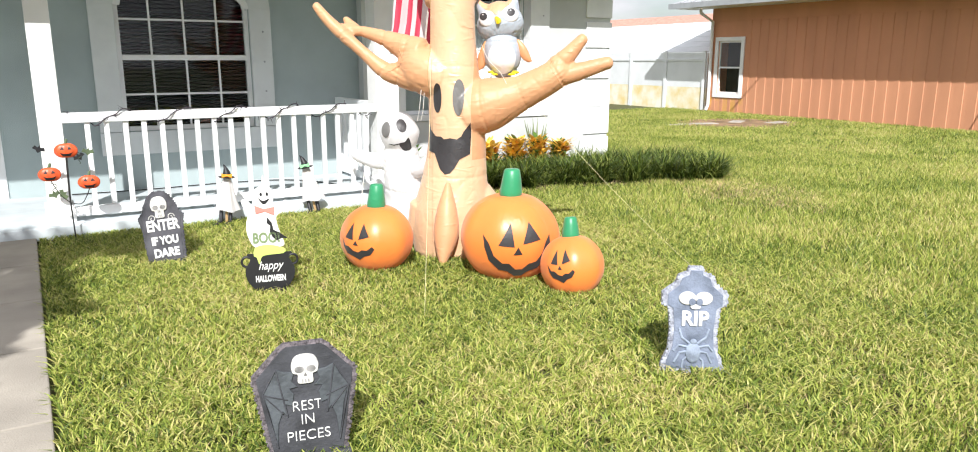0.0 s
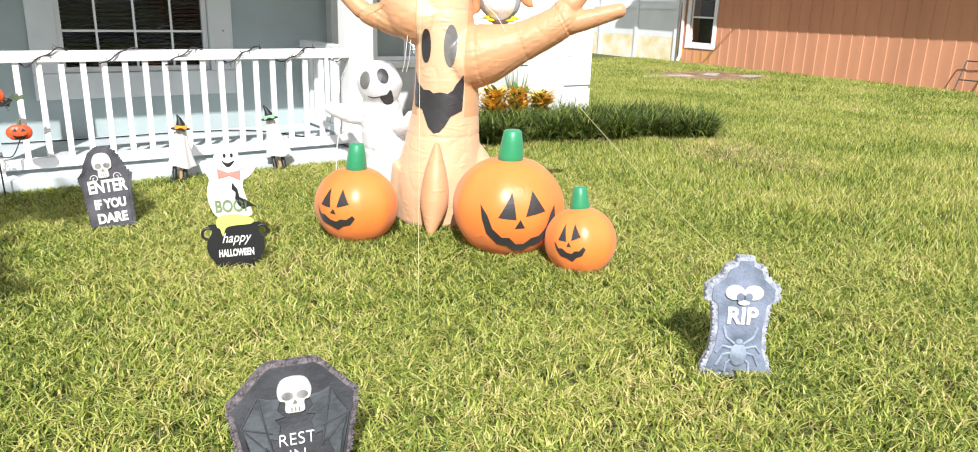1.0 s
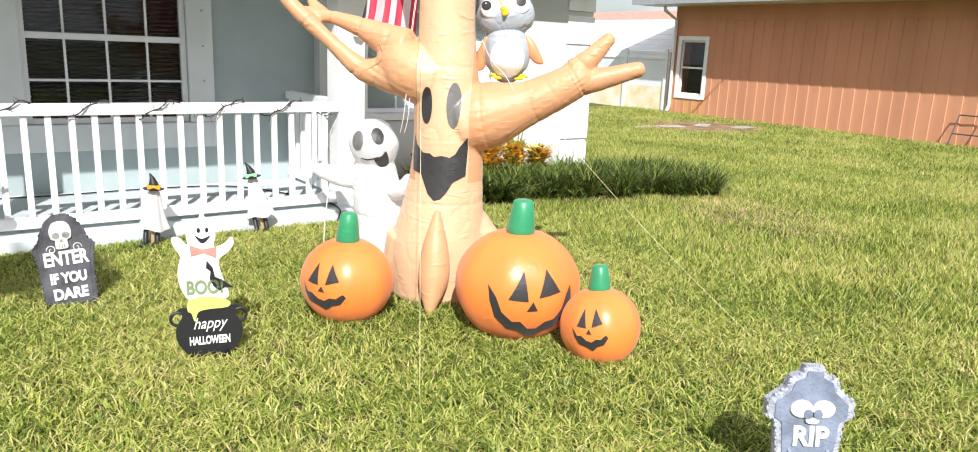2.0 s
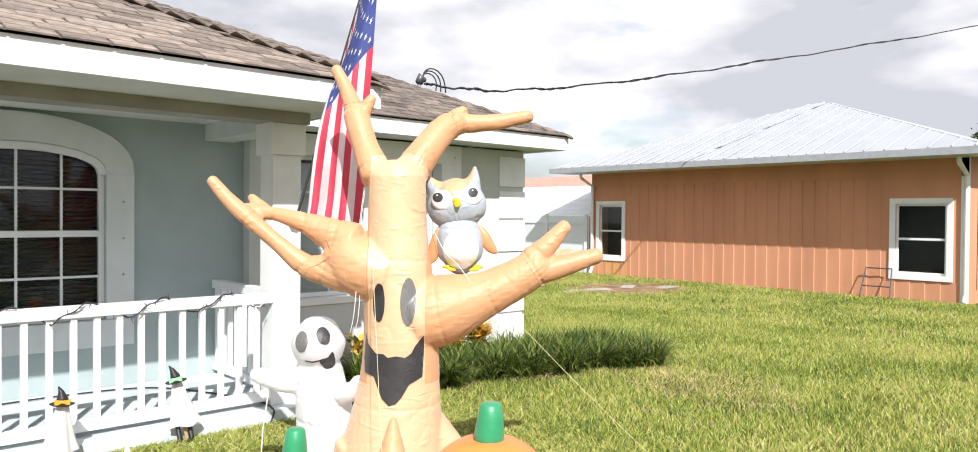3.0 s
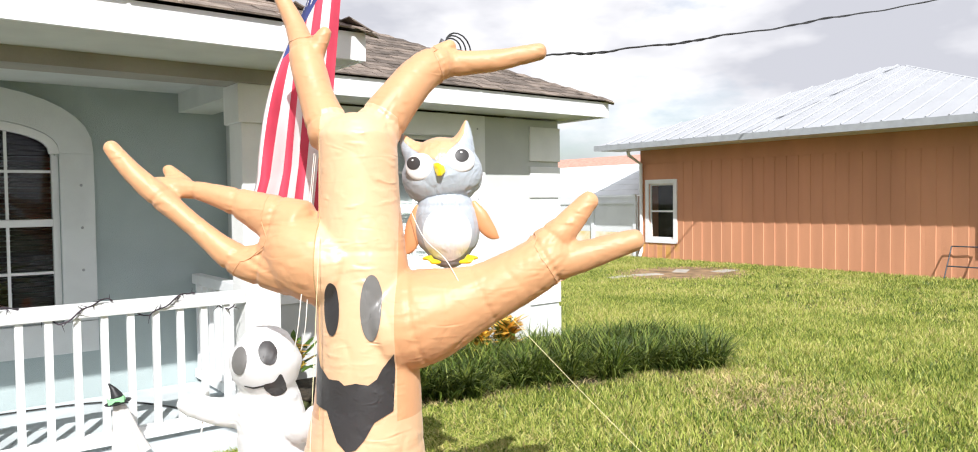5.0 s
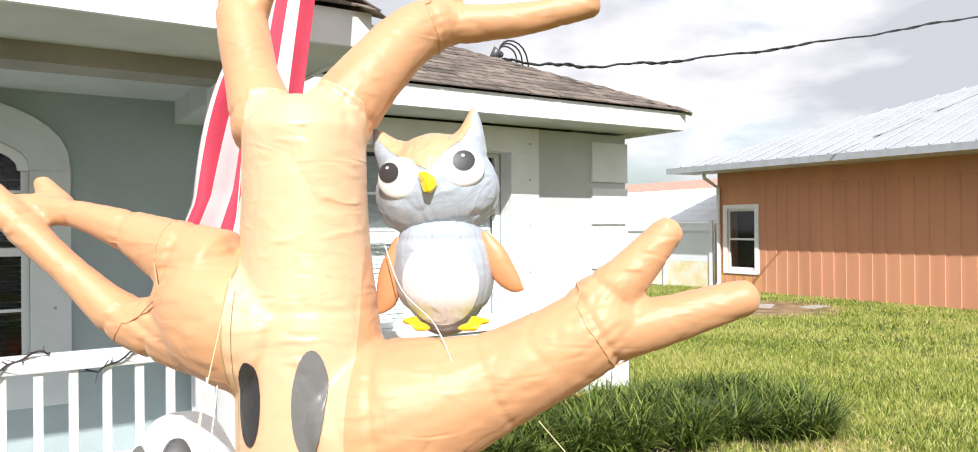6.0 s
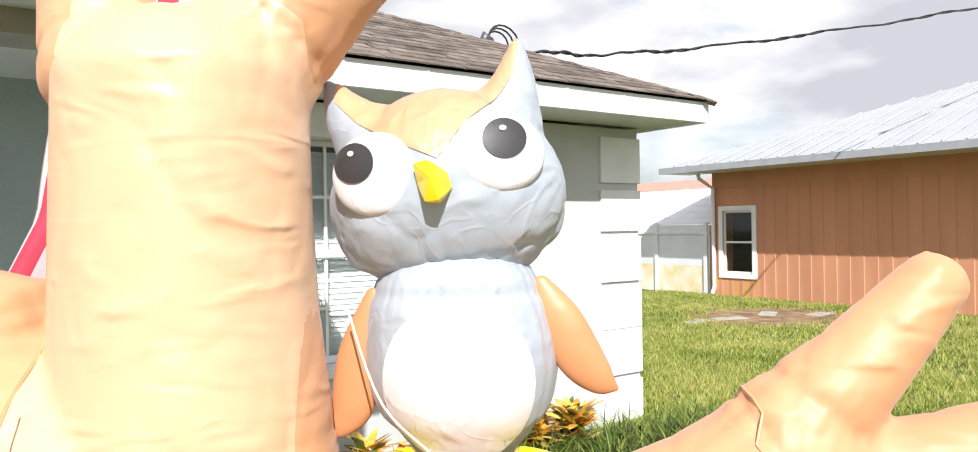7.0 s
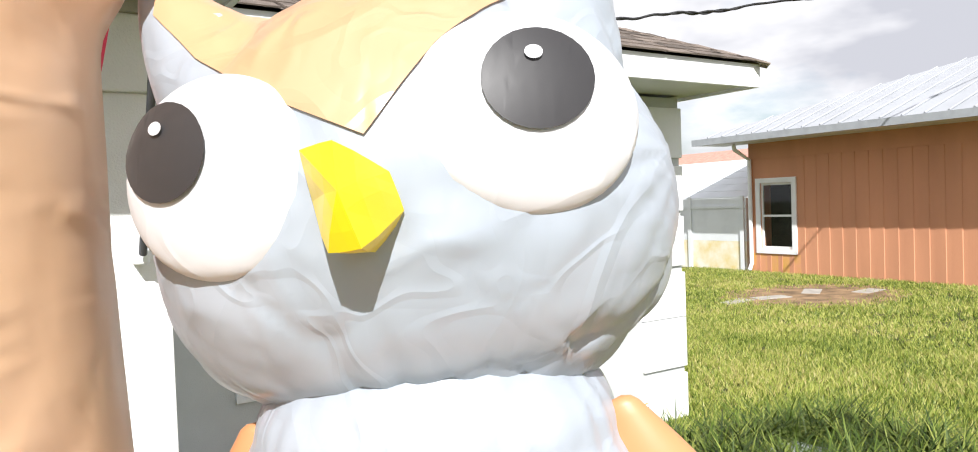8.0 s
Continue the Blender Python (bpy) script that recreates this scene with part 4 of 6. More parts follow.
def sewn(ob, seams, dents=0.0, size=9.0, stretch=1.0):
    """Draws the skin in along each seam (centre, direction, reach, pleats, depth) and gathers it into short pleats beside it, with slack dents over the whole skin."""
    me = ob.data
    n = len(me.vertices)
    co, no = np.empty(n * 3), np.empty(n * 3)
    me.vertices.foreach_get("co", co)
    me.vertices.foreach_get("normal", no)
    co, no = co.reshape(-1, 3), no.reshape(-1, 3)
    move = np.zeros(n)
    for centre, direction, reach, pleats, depth in seams:
        d = np.array(Vector(direction).normalized())
        a = np.array(Vector(direction).orthogonal().normalized())
        b = np.cross(d, a)
        q = co - np.array(centre)
        along = q @ d
        ang = np.arctan2(q @ b, q @ a)
        near = np.linalg.norm(q, axis=1) < reach
        uneven = 0.55 + 0.45 * np.sin(ang * 3.0 + centre[0] * 17) * np.sin(ang * 7.0 + centre[2] * 11)
        length = (0.028 + 0.034 * (0.5 + 0.5 * np.sin(ang * 5.0 + centre[2] * 9))) * stretch
        fold = np.abs(np.sin(ang * pleats / 2 + 0.9 * np.sin(ang * 3.0) + along * 6.0)) - 0.6
        move += near * (-depth * 0.9 * np.exp(-(along / 0.011) ** 2) + depth * uneven * fold * np.exp(-(np.abs(along) / length) ** 1.4))
    if dents:
        for k in range(n):
            p = Vector(co[k]) * size
            p.z *= 0.6
            ridge = 1 - abs(noise.noise(p)) * 2.2
            fine = 1 - abs(noise.noise(p * 2.3 + Vector((7, 3, 1)))) * 2.6
            move[k] -= dents * (max(0.0, ridge) ** 5 + 0.5 * max(0.0, fine) ** 5)
    co = co + no * move[:, None]
    me.vertices.foreach_set("co", co.reshape(-1))
    me.update()


inflatable = thing("inflatable_tree", TREE_M, "tan inflatable haunted tree with a printed black face", "lawn inflatable")
bm = bmesh.new()
limb(bm, [(-0.05, 0.02, 0.03, 0.33), (-0.05, 0.02, 0.30, 0.335), (-0.03, 0.02, 0.62, 0.27), (-0.01, 0.02, 0.92, 0.235), (-0.02, 0.02, 1.3, 0.215), (-0.036, 0.02, 1.7, 0.183), (-0.038, 0.02, 2.04, 0.174)], 5, 40)
limb(bm, [(-0.10, 0, 1.44, 0.20), (-0.26, 0, 1.49, 0.19), (-0.36, 0, 1.54, 0.165), (-0.40, 0, 1.555, 0.14)])
limb(bm, [(-0.36, 0, 1.46, 0.14), (-0.48, 0, 1.465, 0.10), (-0.60, 0, 1.495, 0.070), (-0.77, 0, 1.635, 0.050), (-0.93, 0, 1.77, 0.054), (-1.05, 0, 1.88, 0.047), (-1.155, 0, 2.005, 0.037)])
limb(bm, [(-0.32, 0.02, 1.62, 0.14), (-0.46, 0.03, 1.685, 0.10), (-0.60, 0.04, 1.745, 0.066), (-0.77, 0.06, 1.795, 0.046), (-0.90, 0.07, 1.815, 0.046), (-0.98, 0.06, 1.83, 0.038)])
limb(bm, [(-0.86, 0.10, 1.82, 0.045), (-0.92, 0.12, 1.87, 0.036), (-0.955, 0.13, 1.905, 0.027)])
limb(bm, [(0.08, 0, 1.18, 0.215), (0.26, 0, 1.23, 0.215), (0.50, 0, 1.315, 0.145), (0.68, 0, 1.405, 0.125), (0.80, 0, 1.475, 0.115), (0.86, 0, 1.50, 0.09)])
limb(bm, [(0.78, 0, 1.52, 0.085), (0.88, 0, 1.615, 0.065), (0.97, 0, 1.715, 0.048), (0.995, 0, 1.745, 0.044)])
limb(bm, [(0.80, 0, 1.455, 0.09), (0.95, 0, 1.485, 0.072), (1.08, 0, 1.525, 0.06), (1.20, 0, 1.56, 0.050)])
limb(bm, [(-0.16, 0.05, 2.04, 0.11), (-0.24, 0.12, 2.20, 0.085), (-0.315, 0.20, 2.42, 0.08), (-0.345, 0.24, 2.50, 0.06), (-0.40, 0.29, 2.62, 0.048), (-0.465, 0.32, 2.745, 0.038)])
limb(bm, [(-0.28, 0.20, 2.42, 0.05), (-0.24, 0.2, 2.50, 0.04), (-0.215, 0.2, 2.545, 0.03)])
limb(bm, [(0.03, 0.05, 2.05, 0.115), (0.13, 0.11, 2.20, 0.10), (0.23, 0.19, 2.335, 0.092), (0.31, 0.24, 2.385, 0.085), (0.36, 0.26, 2.39, 0.065), (0.55, 0.29, 2.405, 0.055), (0.80, 0.32, 2.455, 0.042)])
limb(bm, [(0.27, 0.24, 2.40, 0.06), (0.33, 0.26, 2.455, 0.042), (0.37, 0.27, 2.485, 0.03)])
limb(bm, [(0.12, 0.05, 0.45, 0.18), (0.30, 0.05, 0.25, 0.15), (0.42, 0.0, 0.10, 0.10)])
limb(bm, [(-0.22, 0.0, 0.35, 0.2), (-0.30, -0.02, 0.15, 0.14)])
trunk = part("trunk", bm, M_TREE, inflatable, "tan nylon trunk and branches with sewn seams", True)
merged(trunk, 0.0095, 9)
SEAMS = [((-0.44, 0, 1.57), (-0.9, 0, 0.25), 0.26, 22, 0.0090), ((-0.60, 0, 1.495), (-0.75, 0, 0.6), 0.10, 14, 0.0060), ((-0.60, 0.04, 1.745), (-0.95, 0, 0.25), 0.095, 14, 0.0060),
         ((-0.93, 0.0, 1.77), (-0.7, 0, 0.7), 0.075, 12, 0.0045), ((-0.80, 0.06, 1.80), (-1, 0, 0.1), 0.075, 12, 0.0045), ((0.80, 0, 1.475), (0.8, 0, 0.5), 0.155, 20, 0.0083), ((0.84, 0, 1.57), (0.6, 0, 0.7), 0.11, 16, 0.0060),
         ((0.52, 0, 1.32), (0.85, 0, 0.4), 0.22, 18, 0.0045), ((0.24, 0, 1.22), (0.97, -0.1, 0.2), 0.24, 20, 0.0060), ((0.30, 0.235, 2.38), (0.8, 0.3, 0.4), 0.12, 18, 0.0060), ((0.38, 0.26, 2.39), (0.95, 0.1, 0.0250), 0.085, 14, 0.0045),
         ((-0.33, 0.22, 2.46), (-0.2, 0.2, 0.9), 0.105, 16, 0.0053), ((-0.19, 0.07, 2.10), (-0.4, 0.3, 0.85), 0.13, 18, 0.0060), ((0.07, 0.07, 2.10), (0.5, 0.3, 0.8), 0.14, 18, 0.0060), ((-0.04, 0.02, 1.52), (0, 0.05, 1), 0.23, 16, 0.0030),
         ((-0.02, 0.02, 0.66), (0, 0, 1), 0.30, 26, 0.0037)]
sewn(trunk, SEAMS, 0.003, 6.0)


def trunk_panel(ob, x0, x1, low):
    """The trunk's own cloth, cut off from the branches along straight seams."""
    forks = ((Vector((-0.19, 0.07, 2.13)), Vector((-0.38, 0.3, 0.88))), (Vector((0.065, 0.07, 2.13)), Vector((0.5, 0.3, 0.82))))
    bm = bmesh.new()
    bm.from_mesh(ob.data)
    for at, axis in (((x0, 0, 0), (1, 0, 0)), ((x1, 0, 0), (1, 0, 0)), ((0, 0, low), (0, 0, 1)), *forks):
        bmesh.ops.bisect_plane(bm, geom=bm.verts[:] + bm.edges[:] + bm.faces[:], dist=0.0006, plane_co=at, plane_no=axis)
    for f in bm.faces:
        c = f.calc_center_median()
        f.material_index = 1 if c.z < low or (x0 < c.x < x1 and all((c - at).dot(axis) < 0 for at, axis in forks)) else 0
    bm.to_mesh(ob.data)
    bm.free()
    ob.data.materials.append(M_TRUNK)


trunk_panel(trunk, -0.195, 0.145, 0.80)
root = bmesh.new()
limb(root, [(-0.03, -0.27, 0.62, 0.02), (-0.03, -0.32, 0.42, 0.08), (-0.03, -0.36, 0.24, 0.10), (-0.035, -0.43, 0.10, 0.06), (-0.04, -0.49, 0.0, 0.010)])
part("root", root, M_TREE, inflatable, smooth=True)
skin = tree_of(trunk)


def oval(cx, cz, rx, rz, n=28):
    return [(cx + rx * math.sin(2 * math.pi * i / n), cz + rz * math.cos(2 * math.pi * i / n)) for i in range(n)]


part("eye", patch(oval(-0.125, 1.285, 0.036, 0.115), skin), M_BLACK, inflatable, "black printed oval eye", True)
part("eye", patch(oval(0.045, 1.29, 0.046, 0.14), skin), M_GREYEYE, inflatable, "grey-black printed oval eye", True)
mouth = [(-0.205, 1.10), (-0.185, 1.03), (-0.14, 0.985), (-0.095, 0.985), (-0.07, 0.965), (-0.02, 0.975), (0.03, 0.965), (0.065, 0.99), (0.085, 1.03), (0.14, 1.10), (0.132, 0.95), (0.128, 0.848), (0.088, 0.828), (0.055, 0.81),
         (0.015, 0.74), (-0.02, 0.70), (-0.06, 0.69), (-0.10, 0.73), (-0.125, 0.79), (-0.15, 0.85), (-0.208, 0.865), (-0.215, 0.95)]
part("mouth", patch(mouth, skin), M_BLACK, inflatable, "ragged black printed mouth", True)
part("seam", tube([skin.ray_cast(Vector((-0.195, -1, z)), Vector((0, 1, 0)))[0] or skin.find_nearest(Vector((-0.195, -0.1, z)))[0] for z in np.linspace(0.80, 2.06, 50)], 0.003, 6), M_STAKE, inflatable)
for (cx, cy, cz), (dx, dy, dz), r in (((-0.52, 0, 1.585), (-0.75, 0, 0.35), 0.128), ((0.80, 0, 1.475), (0.8, 0, 0.5), 0.117), ((0.31, 0.24, 2.385), (0.9, 0.2, 0.3), 0.086), ((-0.345, 0.24, 2.5), (-0.2, 0.2, 0.9), 0.062)):
    d = Vector((dx, dy, dz)).normalized()
    a = d.orthogonal().normalized()
    b = d.cross(a)
    ring = []
    for k in range(41):
        q = Vector((cx, cy, cz)) + (a * math.cos(k * math.pi / 20) + b * math.sin(k * math.pi / 20)) * r * 1.5
        hit = skin.find_nearest(q)
        ring.append(hit[0] + hit[1] * 0.0005)
    part("seam", tube(ring, 0.0025, 5, False), M_TREE, inflatable)


# ---- inflatable pumpkins ----
def lobed(rx, ry, z0, z1, lobes, depth, u=56, v=28):
    bm = bmesh.new()
    bmesh.ops.create_uvsphere(bm, u_segments=u, v_segments=v, radius=1.0)
    h, c = (z1 - z0) / 2, (z0 + z1) / 2
    for p in bm.verts:
        a = math.atan2(p.co.y, p.co.x)
        k = 1 - depth * (0.5 + 0.5 * math.cos(a * lobes)) * (1 - abs(p.co.z) ** 3)
        z = p.co.z
        dip = 0.10 * math.exp(-((p.co.x ** 2 + p.co.y ** 2) / 0.05)) * (1 if z > 0 else 0)
        p.co = Vector((p.co.x * k * rx, p.co.y * k * ry, c + (max(z, -0.86) - dip) * h))
    return bm


def pumpkin(m, r, height, stem_h, face, label, lean=0.0):
    p = thing("inflatable_pumpkin", m, label, "lawn inflatable", "inflatable pumpkins")
    body = part("body", lobed(r, r * 0.95, -0.07 * height, height, 8, 0.035), M_PUMPKIN, p, smooth=True)
    sr = 0.077 * (r / 0.37) ** 0.6
    st = tube([(0, 0, height - 0.06), (0.005, 0, height + 0.01), (0.01, 0, height + stem_h * 0.55), (0.012, 0, height + stem_h - 0.01), (0.012, 0, height + stem_h)], [sr * 1.08, sr * 1.05, sr * 0.9, sr * 0.75, sr * 0.62], 20, False)
    part("stem", st, M_STEM, p, "green nylon stem", True)
    s = tree_of(body)
    for nm, outline in face:
        part(nm, patch([(x * r, height * z) for x, z in outline], s, lift=0.005, cell=0.02 * r / 0.3), M_BLACK, p, smooth=True)
    return p


GRIN = [(-0.62, 0.60), (-0.52, 0.50), (-0.44, 0.37), (-0.28, 0.28), (-0.16, 0.28), (-0.03, 0.20), (0.10, 0.20), (0.22, 0.27), (0.36, 0.29), (0.48, 0.38), (0.55, 0.50), (0.64, 0.58), (0.66, 0.45), (0.57, 0.31), (0.40, 0.20), (0.22, 0.17),
        (0.10, 0.11), (-0.04, 0.11), (-0.18, 0.18), (-0.34, 0.20), (-0.52, 0.31), (-0.60, 0.46)]
FACE_A = (("eye", [(-0.36, 0.49), (-0.12, 0.73), (-0.06, 0.47)]), ("eye", [(0.10, 0.50), (0.22, 0.74), (0.44, 0.54)]), ("nose", [(-0.08, 0.38), (0.01, 0.47), (0.09, 0.385)]), ("mouth", GRIN))
SMILE = [(-0.60, 0.54), (-0.46, 0.44), (-0.34, 0.44), (-0.20, 0.38), (-0.06, 0.36), (0.06, 0.40), (0.20, 0.40), (0.34, 0.46), (0.40, 0.42), (0.28, 0.33), (0.10, 0.30), (-0.05, 0.24), (-0.22, 0.29), (-0.42, 0.33), (-0.54, 0.42)]
FACE_B = (("eye", [(-0.46, 0.56), (-0.24, 0.78), (-0.20, 0.54)]), ("eye", [(-0.04, 0.55), (0.06, 0.78), (0.26, 0.60)]), ("nose", [(-0.20, 0.47), (-0.12, 0.53), (-0.05, 0.46)]), ("mouth", SMILE))
pumpkin(at_tree(0.505, -0.61, 0.0, 16), 0.375, 0.63, 0.17, FACE_A, "large orange inflatable pumpkin with a grinning black face")
pumpkin(at_tree(-0.535, -0.56, 0.0, -12), 0.285, 0.50, 0.155, FACE_B, "medium orange inflatable pumpkin with a smiling black face")
pumpkin(at_tree(1.0, -0.955, -0.01, 0) @ pose(0, 0, 0, -6, -8, -17), 0.225, 0.41, 0.12, [(n, [(x * 0.85 + 0.05, z) for x, z in o]) for n, o in FACE_B], "small tilted orange inflatable pumpkin with a smiling black face")

# ---- inflatable ghost ----
ghost = thing("inflatable_ghost", at_tree(-0.555, 0.30, 0.02, -8), "white inflatable ghost with black oval eyes", "lawn inflatable")
bm = bmesh.new()
limb(bm, [(0.06, 0, 0.0, 0.22), (0.06, 0, 0.2, 0.23), (0.04, 0, 0.45, 0.19), (0.0, 0, 0.70, 0.165), (0.0, -0.01, 0.80, 0.15)])
limb(bm, [(0.0, -0.02, 0.86, 0.15), (0.0, -0.03, 0.96, 0.175), (0.0, -0.02, 1.05, 0.13)])
limb(bm, [(-0.08, -0.02, 0.70, 0.09), (-0.22, -0.06, 0.70, 0.07), (-0.33, -0.1, 0.735, 0.06), (-0.39, -0.12, 0.76, 0.045)])
limb(bm, [(0.10, -0.05, 0.64, 0.08), (0.24, -0.12, 0.66, 0.065), (0.31, -0.16, 0.74, 0.05)])
gbody = part("body", bm, M_GHOST, ghost, smooth=True)
merged(gbody, 0.010, 8)
sewn(gbody, [((0.02, 0, 0.80), (0, 0, 1), 0.22, 22, 0.006), ((-0.14, -0.04, 0.70), (-1, -0.2, 0.1), 0.13, 14, 0.007), ((0.16, -0.08, 0.65), (1, -0.5, 0.3), 0.13, 14, 0.007), ((0.05, 0, 0.45), (0.1, 0, 1), 0.30, 18, 0.010), ((0.06, 0, 0.16), (0, 0, 1), 0.34, 24, 0.012)], 0.004, 8.0)
gs = tree_of(gbody)
part("eye", patch(oval(-0.055, 0.98, 0.043, 0.062), gs), M_GREYEYE, ghost, smooth=True)
part("eye", patch([(x + (z - 1.01) * -0.35, z) for x, z in oval(0.075, 1.015, 0.036, 0.052)], gs), M_BLACK, ghost, smooth=True)
part("mouth", patch(smooth_outline([(0.058, 0.872), (0.098, 0.884), (0.126, 0.918), (0.130, 0.862), (0.112, 0.812), (0.082, 0.800), (0.060, 0.832)], 4), gs), M_BLACK, ghost, smooth=True)
part("smile_line", patch([(-0.035, 0.868), (0.01, 0.862), (0.058, 0.872), (0.058, 0.863), (0.01, 0.852), (-0.035, 0.861)], gs), M_BLACK, ghost, smooth=True)
part("tether", tube([(-0.30, -0.1, 0.66), (-0.34, -0.1, 0.4), (-0.38, -0.05, 0.02)], 0.004, 6), M_ROPE_W, ghost)

# ---- inflatable owl ----
owl = thing("inflatable_owl", at_tree(0.345, 0.0, 1.455, 3), "pale grey inflatable owl perched on the branch", "lawn inflatable")
bm = bmesh.new()
limb(bm, [(0.012, 0.15, 0.02, 0.085), (0.012, 0.15, 0.08, 0.135), (0.008, 0.15, 0.15, 0.152), (0.0, 0.15, 0.23, 0.143), (-0.005, 0.15, 0.28, 0.128)], 5, 32)
obody = part("body", bm, M_OWL, owl, smooth=True)
merged(obody, 0.006, 7)
sewn(obody, [((0.0, 0.15, 0.262), (0, 0, 1), 0.22, 40, 0.004), ((0.01, 0.15, 0.05), (0, 0, 1), 0.2, 30, 0.003)], 0.0016, 10.0)
ob_s = tree_of(obody)
part("belly", patch(oval(0.010, 0.135, 0.108, 0.122, 40), ob_s, lift=0.004), M_BELLY, owl, "white oval belly patch", True)
bm = ball(0, 0.155, -0.008, 0.188, 0.150, 0.160, 40, 24)
for v in bm.verts:
    k = 1 + 0.16 * max(0, -v.co.z / 0.15) ** 1.5 - 0.13 * max(0, v.co.z / 0.15)
    v.co.x *= k
limb(bm, [(-0.10, 0.15, 0.08, 0.075), (-0.135, 0.145, 0.13, 0.042), (-0.162, 0.14, 0.19, 0.010)])
limb(bm, [(0.10, 0.15, 0.08, 0.075), (0.128, 0.145, 0.135, 0.042), (0.145, 0.14, 0.205, 0.010)])
bmesh.ops.transform(bm, matrix=Matrix.Translation((-0.014, 0, 0.427)) @ Matrix.Rotation(radians(-8), 4, "Y"), verts=bm.verts)
ohead = part("head", bm, M_OWL, owl, smooth=True)
merged(ohead, 0.0055, 8)
lean = Vector((-math.sin(radians(8)), 0, math.cos(radians(8))))
sewn(ohead, [(Vector((-0.014, 0.155, 0.427)) - lean * 0.125, lean, 0.3, 23, 0.0035), ((-0.165, 0.15, 0.40), (0.6, 0.9, 0.1), 0.16, 16, 0.004), ((0.165, 0.15, 0.445), (0.6, -0.9, 0.3), 0.16, 16, 0.005), ((0.20, 0.15, 0.38), (0.9, 0, -0.5), 0.2, 20, 0.003)], 0.0022, 9.0, 1.7)
oh_s = tree_of(ohead)


def headpt(x, z):
    a = radians(8)
    return (-0.014 + x * math.cos(a) - z * math.sin(a), 0.427 + x * math.sin(a) + z * math.cos(a))


def crown_cap():
    """The tan cap: from a point between the eyes up between the ears and down the back of the head."""
    bm = bmesh.new()
    point = [(-0.150, 0.150), (-0.115, 0.108), (-0.06, 0.068), (0.005, 0.030), (0.05, 0.078), (0.10, 0.114), (0.140, 0.160)]
    cols = []
    for k in range(61):
        x = -0.150 + 0.290 * k / 60
        zv = float(np.interp(x, [p[0] for p in point], [p[1] for p in point]))
        hx, hz = headpt(x, zv)
        c = Vector((hx, 0.155, 0.427 + (hx + 0.014) * math.tan(radians(8)) * 0.5))
        front = oh_s.ray_cast(Vector((hx, -1, hz)), Vector((0, 1, 0)))[0]
        low = math.atan2(hz - c.z, c.y - front.y) if front is not None else radians(80)
        col = []
        for m in range(31):
            a = low + (radians(150) - low) * m / 30
            d = Vector((0, -math.cos(a), math.sin(a)))
            hit = oh_s.ray_cast(c + d * 0.6, -d)
            col.append(hit[0] + d * 0.0022 if hit[0] is not None else None)
        cols.append(col)
    for a, b in zip(cols, cols[1:]):
        for m in range(30):
            q = [a[m], b[m], b[m + 1], a[m + 1]]
            if all(p is not None for p in q) and max((q[r] - q[r - 1]).length for r in range(4)) < 0.05:
                bm.faces.new([bm.verts.new(p) for p in q])
    bmesh.ops.remove_doubles(bm, verts=bm.verts, dist=0.0002)
    bmesh.ops.recalc_face_normals(bm, faces=bm.faces)
    return bm


part("crown", crown_cap(), M_CAP, owl, "tan crown patch coming to a point", True)
for sx, ex, ez in ((-1, -0.094, 0.026), (1, 0.096, 0.032)):
    x, z = headpt(ex, ez)
    hit = oh_s.ray_cast(Vector((x, -1, z)), Vector((0, 1, 0)))
    nrm = hit[1]
    if nrm.y > 0:
        nrm = -nrm
    eye_b = ball(0, 0, 0, 0.068, 0.022, 0.061, 48, 28)
    rot = Vector((0, -1, 0)).rotation_difference((nrm + Vector((0, -0.5, 0))).normalized()).to_matrix().to_4x4()
    bmesh.ops.transform(eye_b, matrix=Matrix.Translation(hit[0] - nrm * 0.007) @ rot, verts=eye_b.verts)
    eye = part("eye", eye_b, M_BELLY, owl, "round white padded eye", True)
    es = tree_of(eye)
    px_, pz_ = x + (0.004 if sx > 0 else -0.024), z + (0.014 if sx > 0 else 0.014)
    part("pupil", patch(oval(px_, pz_, 0.031, 0.029), es, lift=0.0025, cell=0.006), M_BLACK, eye, smooth=True)
    part("glint", patch(oval(px_ - 0.003, pz_ + 0.013, 0.005, 0.004, 14), es, lift=0.0045, cell=0.004), M_BELLY, eye, smooth=True)
# beak: a folded wedge
bx, bz = headpt(-0.006, 0.006)
hit = oh_s.ray_cast(Vector((bx, -1, bz)), Vector((0, 1, 0)))[0]
bm = bmesh.new()
tip = bm.verts.new((bx + 0.012, hit.y - 0.032, bz - 0.034))
tip2 = bm.verts.new((bx - 0.006, hit.y - 0.028, bz - 0.036))
ring = [bm.verts.new((bx + x * 0.78, hit.y + y * 0.8, bz + z * 0.8)) for x, y, z in ((-0.032, -0.012, 0.022), (-0.004, -0.030, 0.026), (0.028, -0.006, 0.006), (0.036, 0.0, -0.02), (0.014, 0.008, -0.048), (-0.014, 0.006, -0.044), (-0.026, -0.006, -0.012))]
ridge = bm.verts.new((bx + 0.003, hit.y - 0.040, bz - 0.005))
for i in range(3):
    bm.faces.new((ring[i], ridge, ring[i + 1]) if i < 3 else ())
bm.faces.new((ring[3], ridge, tip))
bm.faces.new((ring[3], tip, ring[4]))
bm.faces.new((ridge, tip2, tip))
bm.faces.new((tip, tip2, ring[5], ring[4]))
